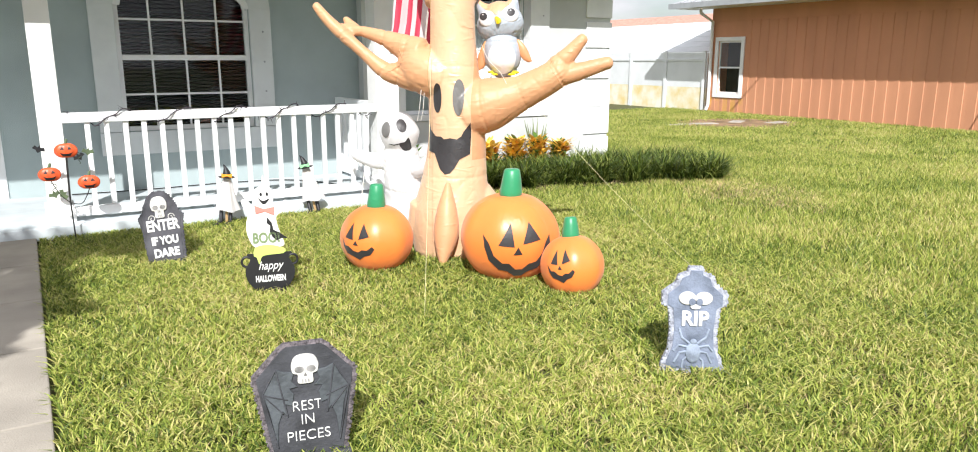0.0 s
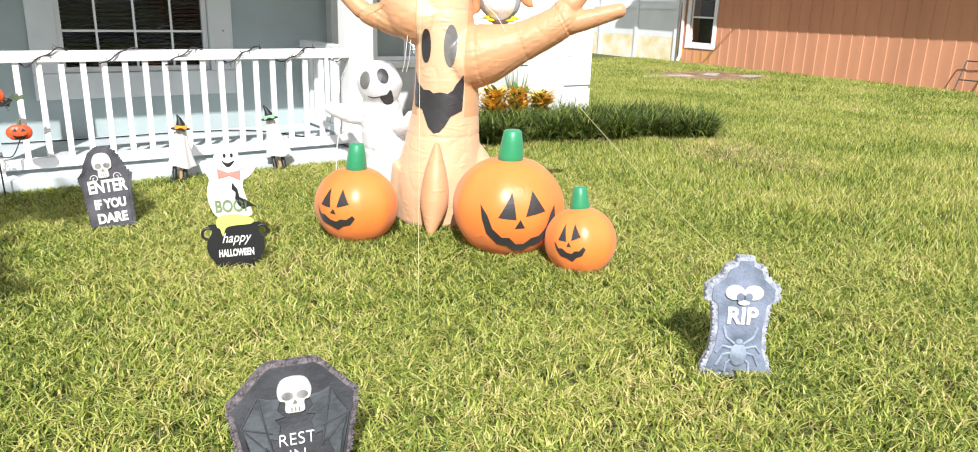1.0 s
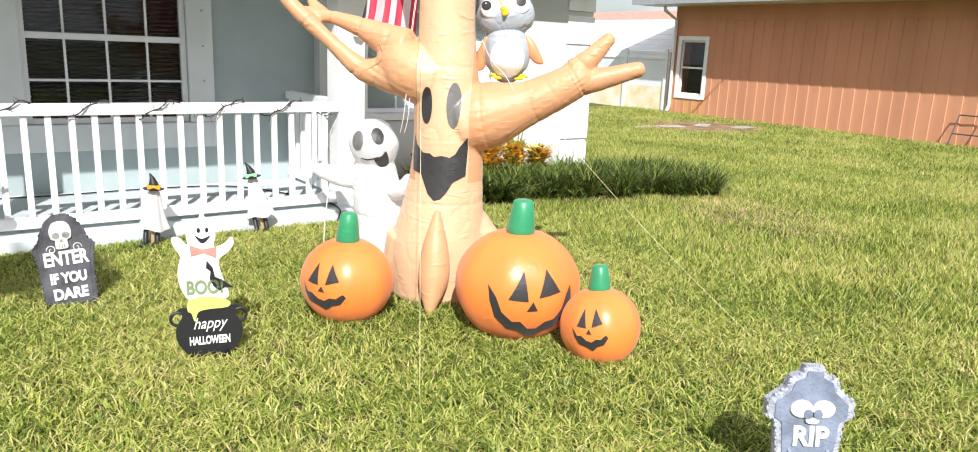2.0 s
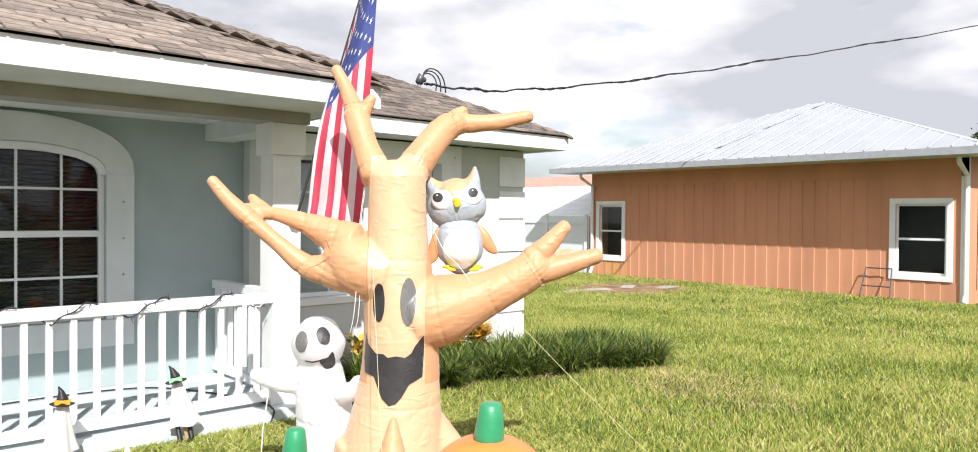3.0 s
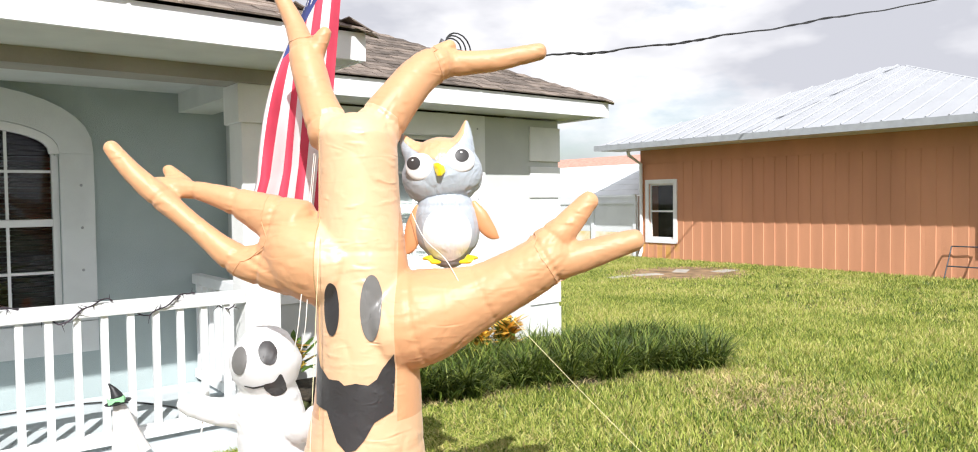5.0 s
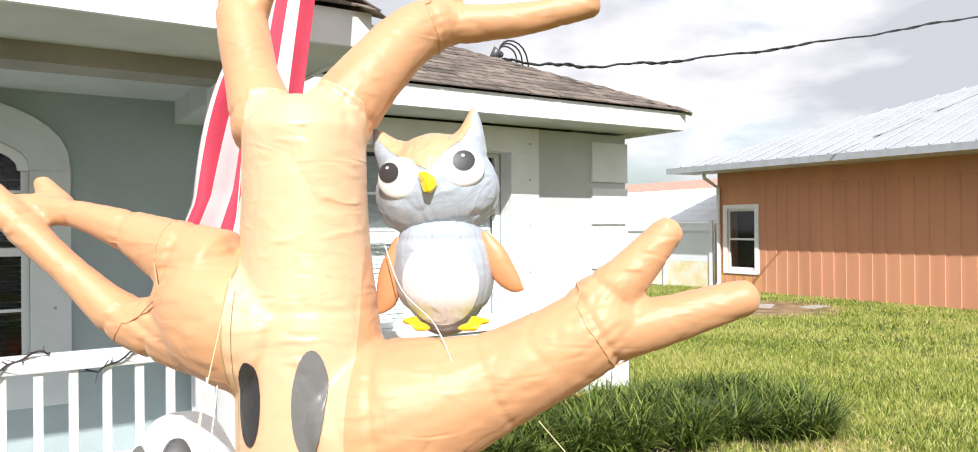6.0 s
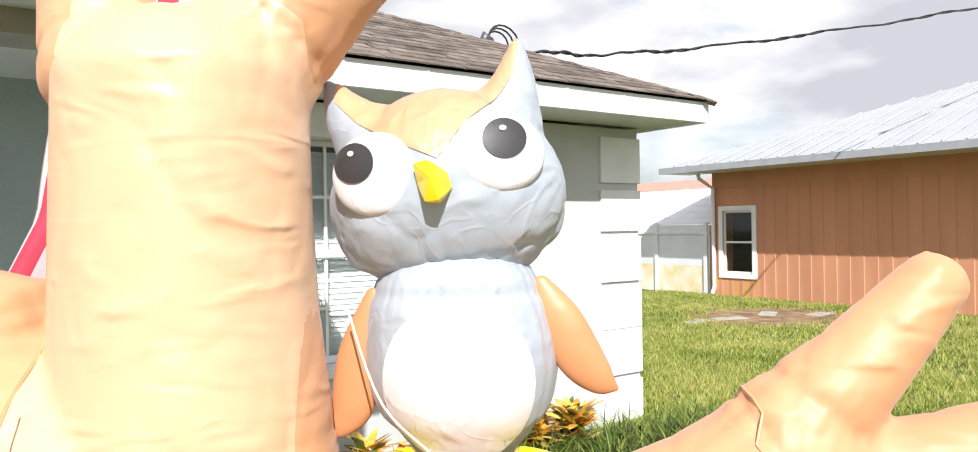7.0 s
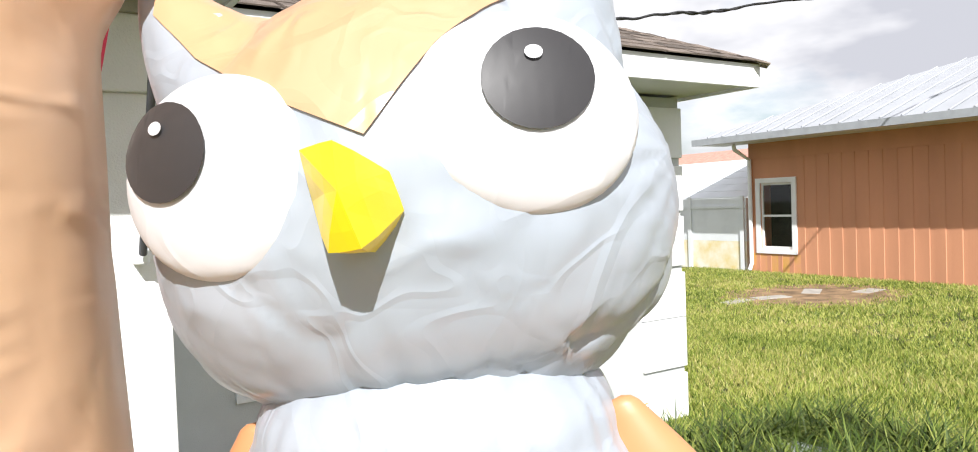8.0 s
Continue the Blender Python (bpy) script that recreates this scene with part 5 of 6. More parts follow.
bm.faces.new((ridge, ring[6], tip2))
bm.faces.new((tip2, ring[6], ring[5]))
bm.faces.new((ridge, ring[0], ring[6]))
bmesh.ops.recalc_face_normals(bm, faces=bm.faces)
bmesh.ops.subdivide_edges(bm, edges=bm.edges, cuts=2, smooth=0.15, use_grid_fill=True)
part("beak", bm, M_YELLOW, owl, "bright yellow folded beak")
for pts in ([(0.130, 0.13, 0.275, 0.014), (0.158, 0.12, 0.22, 0.034), (0.190, 0.11, 0.16, 0.036), (0.222, 0.10, 0.125, 0.024), (0.245, 0.10, 0.112, 0.005)], [(-0.125, 0.13, 0.26, 0.014), (-0.148, 0.12, 0.17, 0.034), (-0.160, 0.11, 0.09, 0.034), (-0.178, 0.10, 0.055, 0.018), (-0.188, 0.10, 0.042, 0.004)]):
    wb = limb(bmesh.new(), pts)
    for v in wb.verts:
        v.co.y = 0.12 + (v.co.y - 0.12) * 0.5
    part("wing", wb, M_WING, owl, "tan nylon wing", True)
for x, r in ((-0.062, -25), (0.105, 20)):
    fb = ball(0, 0, 0, 0.048, 0.040, 0.012, 16, 10)
    for v in fb.verts:
        v.co.z += -0.18 * abs(v.co.x) ** 1.0 * 0.5 + (0.010 if v.co.x * r > 0 else -0.006)
        v.co.y *= 1 - 0.6 * abs(v.co.x) / 0.048
    bmesh.ops.transform(fb, matrix=Matrix.Translation((x, 0.045, 0.018)) @ Matrix.Rotation(radians(r), 4, "Z"), verts=fb.verts)
    part("foot", fb, M_YELLOW, owl, smooth=True)
part("tether", tube(curve_points([(-0.155, 0.06, 0.245), (-0.09, -0.02, 0.12), (0.0, -0.03, 0.03), (0.06, -0.12, -0.06)], 6), 0.0017, 6), M_ROPE_W, owl)

# ---- cords ----
for a, b, lb in (((3.60, 4.83, 1.62), (2.86, 3.53, 0.0), "thin yellow guy cord from the tree to the lawn"), ((4.32, 4.44, 1.22), (4.96, 3.126, 0.0), "thin yellow guy cord from the branch to the lawn")):
    a, b = Vector(a), Vector(b)
    solid("guy_cord", tube([a.lerp(b, k / 12) + Vector((0, 0, -0.04 * math.sin(math.pi * k / 12))) for k in range(13)], 0.0013, 6), M_ROPE, lb, "cord", group="guy cords")

for k, (dx, dy) in enumerate(((0.0, 0.0), (-0.012, -0.006))):
    run_ = curve_points([(3.705 + dx, 5.07 + dy, 1.96), (3.685 + dx, 5.09 + dy, 1.72), (3.62 + dx * 2, 4.98 + dy, 1.50), (3.575 + dx * 3, 4.93 + dy, 1.22), (3.56 + dx * 3, 4.95 + dy, 1.10)], 6)
    solid("hanging_cord", tube([tuple(p) for p in run_], 0.002, 6), M_ROPE_W, "white cord hanging down beside the tan inflatable tree", "cord", group="hanging cords")


# ---- tombstones ----
def stone(m, outline, thick, material, edge, label, inset=0.026):
    t = thing("foam_tombstone", m, label, "tombstone", "lawn tombstones")
    part("slab", plate(outline, -thick / 2, thick / 2, 0.006), edge, t)
    cx = sum(p[0] for p in outline) / len(outline)
    cz = sum(p[1] for p in outline) / len(outline)
    hw, hh = max(abs(p[0] - cx) for p in outline), max(abs(p[1] - cz) for p in outline)
    inner = [(cx + (x - cx) * (1 - inset / hw), cz + (z - cz) * (1 - inset / hh)) for x, z in outline]
    part("face", plate(inner, -thick / 2 - 0.005, -thick / 2 + 0.002, 0.002), material, t)
    rg = random.Random(len(outline))
    n = len(outline)
    crumbs = bmesh.new()
    for i in range(n):
        (x0, z0), (x1, z1) = outline[i], outline[(i + 1) % n]
        L = math.hypot(x1 - x0, z1 - z0)
        for k in range(int(L / 0.014)):
            f = (k + rg.random()) / max(1, int(L / 0.014))
            x, z = x0 + (x1 - x0) * f, z0 + (z1 - z0) * f
            r = 0.004 + 0.005 * rg.random()
            bmesh.ops.create_icosphere(crumbs, subdivisions=1, radius=1, matrix=Matrix.Translation((x, -thick / 2 + 0.01 * rg.random(), max(0.004, z))) @ Matrix.Diagonal((r, r, r * 1.3, 1)))
    tagged(part("crumbled_edge", crumbs, edge, t), kind="stuff")
    return t


def skull(t, x, z, w, y):
    k = w / 0.10
    shp = smooth_outline([(-0.05, 0.02), (-0.035, 0.055), (0, 0.065), (0.035, 0.055), (0.05, 0.02), (0.045, -0.015), (0.028, -0.025), (0.028, -0.06), (0.0, -0.065), (-0.028, -0.06), (-0.028, -0.025), (-0.045, -0.015)], 4)
    part("skull", plate([(x + a * k, z + b * k) for a, b in shp], y - 0.012, y, 0.004), M_BONE, t, "pale raised skull relief")
    for ex in (-0.022, 0.022):
        part("eye_socket", plate([(x + (ex + a) * k, z + b * k) for a, b in oval(0, 0.0, 0.017, 0.014, 16)], y - 0.0145, y - 0.011), M_SOCKET, t)
    part("nose_socket", plate([(x - 0.007 * k, z - 0.030 * k), (x, z - 0.015 * k), (x + 0.007 * k, z - 0.030 * k)], y - 0.0145, y - 0.011), M_SOCKET, t)
    for i in (-1, 0, 1):
        part("tooth_gap", plate([(x + (i * 0.011 - 0.0015) * k, z - 0.058 * k), (x + (i * 0.011 - 0.0015) * k, z - 0.044 * k), (x + (i * 0.011 + 0.0015) * k, z - 0.044 * k), (x + (i * 0.011 + 0.0015) * k, z - 0.058 * k)], y - 0.0145, y - 0.011), M_SOCKET, t)


coffin = [(-0.135, 0.03), (-0.185, 0.36), (-0.19, 0.40), (-0.09, 0.515), (-0.07, 0.53), (0.07, 0.53), (0.09, 0.515), (0.19, 0.40), (0.185, 0.36), (0.135, 0.03)]
st1 = stone(pose(1.71, 2.27, -0.02, -6, 0, -12) @ Matrix.Diagonal((1.08, 1, 0.945, 1)), coffin, 0.05, M_FOAM, M_FOAM_EDGE, "black coffin-shaped foam tombstone with a skull and bat wings", 0.016)
part("plinth", box(-0.155, 0.155, -0.05, 0.04, 0.0, 0.05, 0.006), M_FOAM, st1)
skull(st1, 0.0, 0.425, 0.098, -0.03)
for sx in (-1, 1):
    wing_o = [(0.04, 0.415), (0.075, 0.42), (0.105, 0.435), (0.125, 0.385), (0.155, 0.335), (0.135, 0.26), (0.112, 0.10), (0.105, 0.20), (0.088, 0.25), (0.07, 0.225), (0.075, 0.28), (0.052, 0.27), (0.045, 0.32), (0.058, 0.345), (0.03, 0.35), (0.05, 0.375)]
    part("bat_wing", plate([(sx * x, z) for x, z in wing_o], -0.038, -0.028, 0.003), M_WING_RELIEF, st1)
    for a, b in (((0.105, 0.435), (0.072, 0.23)), ((0.155, 0.335), (0.07, 0.30)), ((0.105, 0.435), (0.155, 0.335)), ((0.155, 0.335), (0.088, 0.245)), ((0.155, 0.335), (0.112, 0.10))):
        part("wing_bone", tube([(sx * a[0], -0.040, a[1]), (sx * b[0], -0.040, b[1])], 0.0028, 6), M_FOAM, st1)
for w, z, wd in (("REST", 0.245, 0.105), ("IN", 0.185, 0.045), ("PIECES", 0.115, 0.155)):
    letters(w, 0.062, st1, M_SIGN_WHITE, 0.0, z, -0.032, wd, fat=-0.001)

dare = [(-0.15, 0.0), (-0.155, 0.10), (-0.165, 0.30), (-0.185, 0.38), (-0.145, 0.42), (-0.13, 0.47), (-0.09, 0.54), (-0.04, 0.575), (0.04, 0.575), (0.09, 0.54), (0.13, 0.47), (0.145, 0.42), (0.185, 0.38), (0.165, 0.30), (0.155, 0.10), (0.15, 0.0)]
st2 = stone(pose(1.705, 5.73, 0.0, -5, -3, -2) @ Matrix.Diagonal((0.90, 1, 1, 1)), dare, 0.045, M_FOAM_GREY, M_FOAM_GREY, "charcoal round-topped foam tombstone with a skull and white lettering")
skull(st2, -0.01, 0.455, 0.13, -0.028)
for w, z, wd, sz in (("ENTER", 0.275, 0.265, 0.115), ("IF YOU", 0.165, 0.215, 0.085), ("DARE", 0.065, 0.205, 0.090)):
    letters(w, sz, st2, M_SIGN_WHITE, 0.0, z, -0.030, wd, fat=0.004)
for sx in (-1, 1):
    part("scroll", tube([(sx * (0.075 + 0.03 * math.cos(k / 2.2) * (1 - k / 22)), -0.029, 0.37 + 0.03 * math.sin(k / 2.2) * (1 - k / 22)) for k in range(18)], 0.0035, 6), M_BONE, st2)

rip = [(-0.165, 0.0), (-0.155, 0.05), (-0.125, 0.12), (-0.118, 0.22), (-0.13, 0.34), (-0.165, 0.36), (-0.165, 0.42), (-0.10, 0.47), (-0.085, 0.51), (-0.04, 0.53), (-0.035, 0.555), (0.035, 0.555), (0.04, 0.53), (0.085, 0.51), (0.10, 0.47), (0.165, 0.42),
       (0.165, 0.36), (0.13, 0.34), (0.118, 0.22), (0.125, 0.12), (0.155, 0.05), (0.165, 0.0)]
st3 = stone(pose(3.67, 2.08, 0.0, -6, 1, -33), rip, 0.045, M_FOAM_BLUE, M_FOAM_PALE, "slate-blue foam tombstone with a spider relief and pale worn edge")
letters("RIP", 0.105, st3, M_SIGN_WHITE, 0.0, 0.255, -0.032, 0.135, fat=0.003)
for ex in (-0.042, 0.042):
    part("eye_relief", plate(oval(ex, 0.395, 0.044, 0.034, 22), -0.038, -0.025, 0.004), M_BONE, st3)
    part("eye_pupil", plate(oval(ex * 0.45, 0.377, 0.017, 0.019, 14), -0.041, -0.036), M_FOAM_BLUE, st3)
part("nose_relief", plate(oval(0, 0.352, 0.026, 0.012, 14), -0.040, -0.026), M_BONE, st3)
part("spider_body", ball(0, -0.03, 0.11, 0.040, 0.016, 0.055, 16, 10), M_SPIDER, st3, smooth=True)
part("spider_head", ball(0, -0.03, 0.168, 0.018, 0.012, 0.016, 14, 8), M_SPIDER, st3, smooth=True)
for sx in (-1, 1):
    for a, b, c in (((0.02, 0.16), (0.06, 0.19), (0.075, 0.235)), ((0.025, 0.14), (0.075, 0.15), (0.10, 0.12)), ((0.025, 0.12), (0.07, 0.11), (0.095, 0.06)), ((0.02, 0.10), (0.05, 0.07), (0.055, 0.02))):
        part("spider_leg", tube([(sx * x, -0.030, z) for x, z in (a, b, c)], 0.006, 6), M_SPIDER, st3)

# ---- ghost-in-a-cauldron sign ----
boo = thing("lawn_sign", pose(2.19, 4.54, 0.0, -3, 0, -14) @ Matrix.Diagonal((0.92, 1, 0.985, 1)), "cut-out lawn sign of a white ghost rising from a black cauldron", "lawn sign")
cauldron = smooth_outline([(-0.10, 0.03), (-0.165, 0.10), (-0.175, 0.18), (-0.14, 0.245), (-0.155, 0.29), (0.0, 0.275), (0.155, 0.29), (0.14, 0.245), (0.175, 0.18), (0.165, 0.10), (0.10, 0.03), (0.0, 0.018)], 4)
part("cauldron", plate(cauldron, -0.008, 0.004), M_SIGN_BLACK, boo, "black cauldron with white lettering")
for sx in (-1, 1):
    part("cauldron_handle", tube([(sx * (0.165 + 0.035 * math.sin(k)), -0.002, 0.235 + 0.035 * math.cos(k)) for k in np.linspace(-0.6, 3.4, 12)], 0.009, 8), M_SIGN_BLACK, boo)
    part("cauldron_foot", box(sx * 0.09 - 0.02, sx * 0.09 + 0.02, -0.008, 0.004, 0.0, 0.05, 0.004), M_SIGN_BLACK, boo)
part("slime", plate(smooth_outline([(-0.11, 0.275), (-0.105, 0.325), (-0.06, 0.345), (0.02, 0.345), (0.11, 0.315), (0.10, 0.283), (0.0, 0.278), (-0.055, 0.265), (-0.075, 0.215), (-0.092, 0.262)], 4), -0.011, -0.0085), M_SIGN_GREEN, boo, "green slime over the rim")
gh = smooth_outline([(-0.09, 0.335), (-0.135, 0.42), (-0.14, 0.50), (-0.125, 0.565), (-0.155, 0.62), (-0.165, 0.665), (-0.125, 0.665), (-0.085, 0.625), (-0.09, 0.69), (-0.06, 0.74), (-0.02, 0.765), (-0.005, 0.83), (0.012, 0.765), (0.05, 0.73),
                     (0.062, 0.67), (0.05, 0.61), (0.10, 0.62), (0.145, 0.655), (0.155, 0.62), (0.12, 0.575), (0.075, 0.54), (0.085, 0.46), (0.12, 0.36), (0.10, 0.33), (0.0, 0.335)], 4)
part("ghost", plate([(x - 0.01, z) for x, z in gh], -0.0065, 0.004), M_SIGN_WHITE, boo, "white cut-out ghost")
for ex in (-0.035, 0.008):
    part("ghost_eye", plate(oval(ex, 0.70, 0.009, 0.013, 14), -0.0095, -0.007), M_SIGN_BLACK, boo)
part("ghost_mouth", plate(smooth_outline([(-0.055, 0.675), (-0.02, 0.655), (0.025, 0.67), (-0.005, 0.635), (-0.03, 0.637)], 4), -0.0095, -0.007), M_SIGN_BLACK, boo)
part("bow_tie", plate([(-0.085, 0.625), (-0.02, 0.60), (0.055, 0.61), (0.05, 0.55), (-0.015, 0.58), (-0.08, 0.565)], -0.012, -0.007, 0.002), M_PINK, boo, "spotted red bow tie")
part("bat", plate([(0.0, 0.54), (0.03, 0.50), (0.04, 0.45), (0.08, 0.43), (0.14, 0.385), (0.09, 0.39), (0.06, 0.375), (0.03, 0.40), (0.012, 0.44), (0.018, 0.48), (-0.005, 0.50)], -0.012, -0.007), M_SIGN_BLACK, boo)
letters("BOO!", 0.10, boo, M_SIGN_LETTER, -0.015, 0.365, -0.010, 0.19, fat=0.003, depth=0.002)
letters("happy", 0.085, boo, M_SIGN_WHITE, 0.0, 0.175, -0.011, 0.18, slant=0.35, depth=0.002)
letters("HALLOWEEN", 0.06, boo, M_SIGN_WHITE, 0.0, 0.09, -0.011, 0.215, fat=0.002, depth=0.002)
part("stake", tube([(0, 0.006, 0.0), (0, 0.006, 0.3)], 0.004, 6), M_GUTTER, boo)


# ---- witch stakes ----
def witch(m, band, label):
    w = thing("witch_stake", m, label, "lawn ornament", "witch stakes")
    part("stake", box(-0.012, 0.012, 0.0, 0.018, 0.0, 0.5, 0.002), M_STAKE, w)
    bm = bmesh.new()
    rings = []
    for z, r in ((0.17, 0.115), (0.28, 0.085), (0.40, 0.06), (0.50, 0.042), (0.545, 0.03)):
        rings.append([bm.verts.new((r * (1 + 0.14 * math.cos(5 * k)) * math.cos(k), 0.55 * r * (1 + 0.14 * math.cos(5 * k)) * math.sin(k), z + 0.012 * math.cos(3 * k) * (z < 0.2))) for k in (2 * math.pi * i / 30 for i in range(30))])
    for a, b in zip(rings, rings[1:]):
        for i in range(30):
            bm.faces.new((a[i], a[(i + 1) % 30], b[(i + 1) % 30], b[i]))
    bm.faces.new(rings[-1])
    part("gown", bm, M_FLAGWHITE, w, "pale cloth gown", True)
    for x in (-0.05, 0.035):
        b = tube([(x, 0, 0.17), (x, 0, 0.05), (x - 0.03, -0.05, 0.02), (x - 0.05, -0.09, 0.03)], [0.018, 0.02, 0.022, 0.01], 10)
        part("boot", b, M_SIGN_BLACK, w, smooth=True)
    brim = tube([(0, 0, 0.545), (0, 0, 0.552), (0, 0, 0.556)], [0.075, 0.08, 0.07], 20, False)
    hat = part("hat", brim, M_SIGN_BLACK, w, "black pointed hat with a coloured band")
    part("cone", tube([(0, 0, 0.555), (0.0, 0, 0.60), (-0.012, 0, 0.65), (-0.03, 0, 0.69)], [0.045, 0.034, 0.018, 0.004], 14, False), M_SIGN_BLACK, hat, smooth=True)
    part("band", tube([(0, 0, 0.558), (0, 0, 0.585)], [0.048, 0.042], 14, False), band, hat)
    for sx in (-1, 1):
        part("bow", plate([(0.0, 0.57), (sx * 0.05, 0.60), (sx * 0.045, 0.545)], -0.06, -0.05, 0.002), band, hat)
    return w


witch(pose(2.42, 6.94, 0, 0, 4, -12) @ Matrix.Diagonal((1, 1, 0.86, 1)), mat("band_orange", (0.75, 0.30, 0.02), 0.6, bump=0.05), "small witch lawn stake with an orange-banded hat and pale gown")
witch(pose(3.34, 7.0, 0, 0, -10, -20) @ Matrix.Diagonal((1, 1, 0.92, 1)), mat("band_green", (0.25, 0.55, 0.28), 0.6, bump=0.05), "small witch lawn stake with a green-banded hat and pale gown")

# ---- three tin pumpkins on a stake ----
tin = thing("pumpkin_stake", pose(1.13, 6.98, 0, 0, 0, -5), "wire lawn stake with three painted tin pumpkins", "lawn ornament")
part("stem_wire", tube([(0, 0, 0), (-0.01, 0, 0.45), (-0.002, 0, 0.76)], 0.006, 8), M_WIRE, tin)
for x, z, r in ((0.005, 0.80, 0.085), (-0.14, 0.60, 0.082), (0.155, 0.515, 0.082)):
    part("branch_wire", tube(curve_points([(-0.005, 0, 0.34), (x * 0.55, -0.01, z - 0.18), (x, 0, z - 0.05)], 6), 0.004, 6), M_WIRE, tin)
    b = lobed(r * 1.12, r * 0.5, z - r * 0.8, z + r * 0.8, 9, 0.12, 36, 16)
    bmesh.ops.translate(b, vec=(x, 0, 0), verts=b.verts)
    p = part("tin_pumpkin", b, M_TINPUMP, tin, "orange painted tin pumpkin", True)
    part("tin_stalk", tube([(x, 0, z + r * 0.7), (x + 0.01, 0, z + r * 1.15)], [0.014, 0.01], 8), M_TINLEAF, p)
    ps = tree_of(p)
    for o in ([(-0.045, 0.015), (-0.025, 0.04), (-0.012, 0.012)], [(0.012, 0.012), (0.025, 0.04), (0.045, 0.015)], [(-0.05, -0.01), (-0.02, -0.022), (0.02, -0.022), (0.05, -0.01), (0.03, -0.042), (-0.03, -0.042)]):
        part("cut_out", patch([(x + a, z + c) for a, c in o], ps, lift=0.003, cell=0.01), M_SIGN_BLACK, p)
for i, (x, z, r) in enumerate(((-0.20, 0.82, 20), (0.10, 0.74, -30), (0.17, 0.78, 10), (-0.06, 0.42, 60), (-0.12, 0.42, -20))):
    lf = plate([(-0.05, 0.0), (-0.035, 0.03), (-0.012, 0.018), (0.0, 0.04), (0.012, 0.018), (0.035, 0.03), (0.05, 0.0), (0.02, -0.008), (0.0, -0.03), (-0.02, -0.008)], -0.002, 0.002)
    bmesh.ops.transform(lf, matrix=Matrix.Translation((x, -0.01, z)) @ Matrix.Rotation(radians(r), 4, "Y"), verts=lf.verts)
    part("tin_leaf" if i > 1 else "tin_bat", lf, M_TINLEAF if i > 1 else M_SIGN_BLACK, tin)
for x, z in ((0.10, 0.68), (-0.12, 0.42)):
    part("tendril", tube([(x + 0.03 * math.cos(k) * k / 8, 0.02 * math.sin(k), z + 0.012 * k) for k in np.linspace(0, 9, 28)], 0.003, 5), M_TINLEAF, tin)

# ---- twig garland on the railing ----
gr = random.Random(11)
gpts = []
for i in range(190):
    x = 1.18 + i * (4.08 - 1.18) / 189
    f = (x * 1.9 + 0.35) % 1.0
    w = -1 + 2 * min(1.0, f / 0.45) if f < 0.55 else 1 - 2 * (f - 0.55) / 0.45
    gpts.append((x, 7.245 - 0.012 * math.cos(x * 31) + (0.11 if f > 0.6 else 0.0), 1.055 + 0.07 * w + 0.008 * math.sin(x * 43)))
bm = tube(gpts, 0.0055, 5, False)
for p in gpts[::2]:
    a = gr.uniform(0, 6.28)
    L = gr.uniform(0.03, 0.06)
    d = Vector((math.cos(a), -0.5 * gr.random(), math.sin(a))) * L
    add_tube(bm, [p, Vector(p) + d], [0.004, 0.001], 4, False)
tagged(solid("twig_garland", bm, M_GARLAND, "dark twig garland wound along the porch railing", "garland"), group="")
solid("power_cord", tube(curve_points([(1.2, 8.75, 0.135), (2.0, 8.7, 0.135), (2.9, 8.72, 0.135), (3.6, 8.5, 0.135), (4.05, 7.6, 0.135), (4.1, 7.12, 0.13), (4.05, 7.04, 0.02), (3.9, 6.6, 0.012)], 8), 0.008, 6), M_WIRE, "black extension cord lying along the porch", "cord")

# ---- flag ----
flag = thing("house_flag", Matrix(), "red, white and blue starred flag on an angled pole", "flag")
P0, P1 = Vector((4.335, 7.17, 1.74)), Vector((4.366, 5.86, 4.04))
part("pole", tube([P0, P0.lerp(P1, 0.5), P1], [0.014, 0.013, 0.012], 12), M_POLE, flag, "dark metal flag pole")
part("bracket", box(4.31, 4.36, 7.20, 7.272, 1.70, 1.80, 0.006), M_WHITE, flag)
part("finial", ball(*P1, 0.025, 0.025, 0.03, 12, 8), M_POLE, flag)
HOIST = 1.15
pd = (P1 - P0).normalized()
HOIST_TOP = P1 - pd * 0.06
HOIST_LOW = HOIST_TOP - pd * HOIST
FLY_TOP, FLY_LOW = Vector((3.96, 5.54, 1.62)), Vector((3.60, 5.68, 1.74))


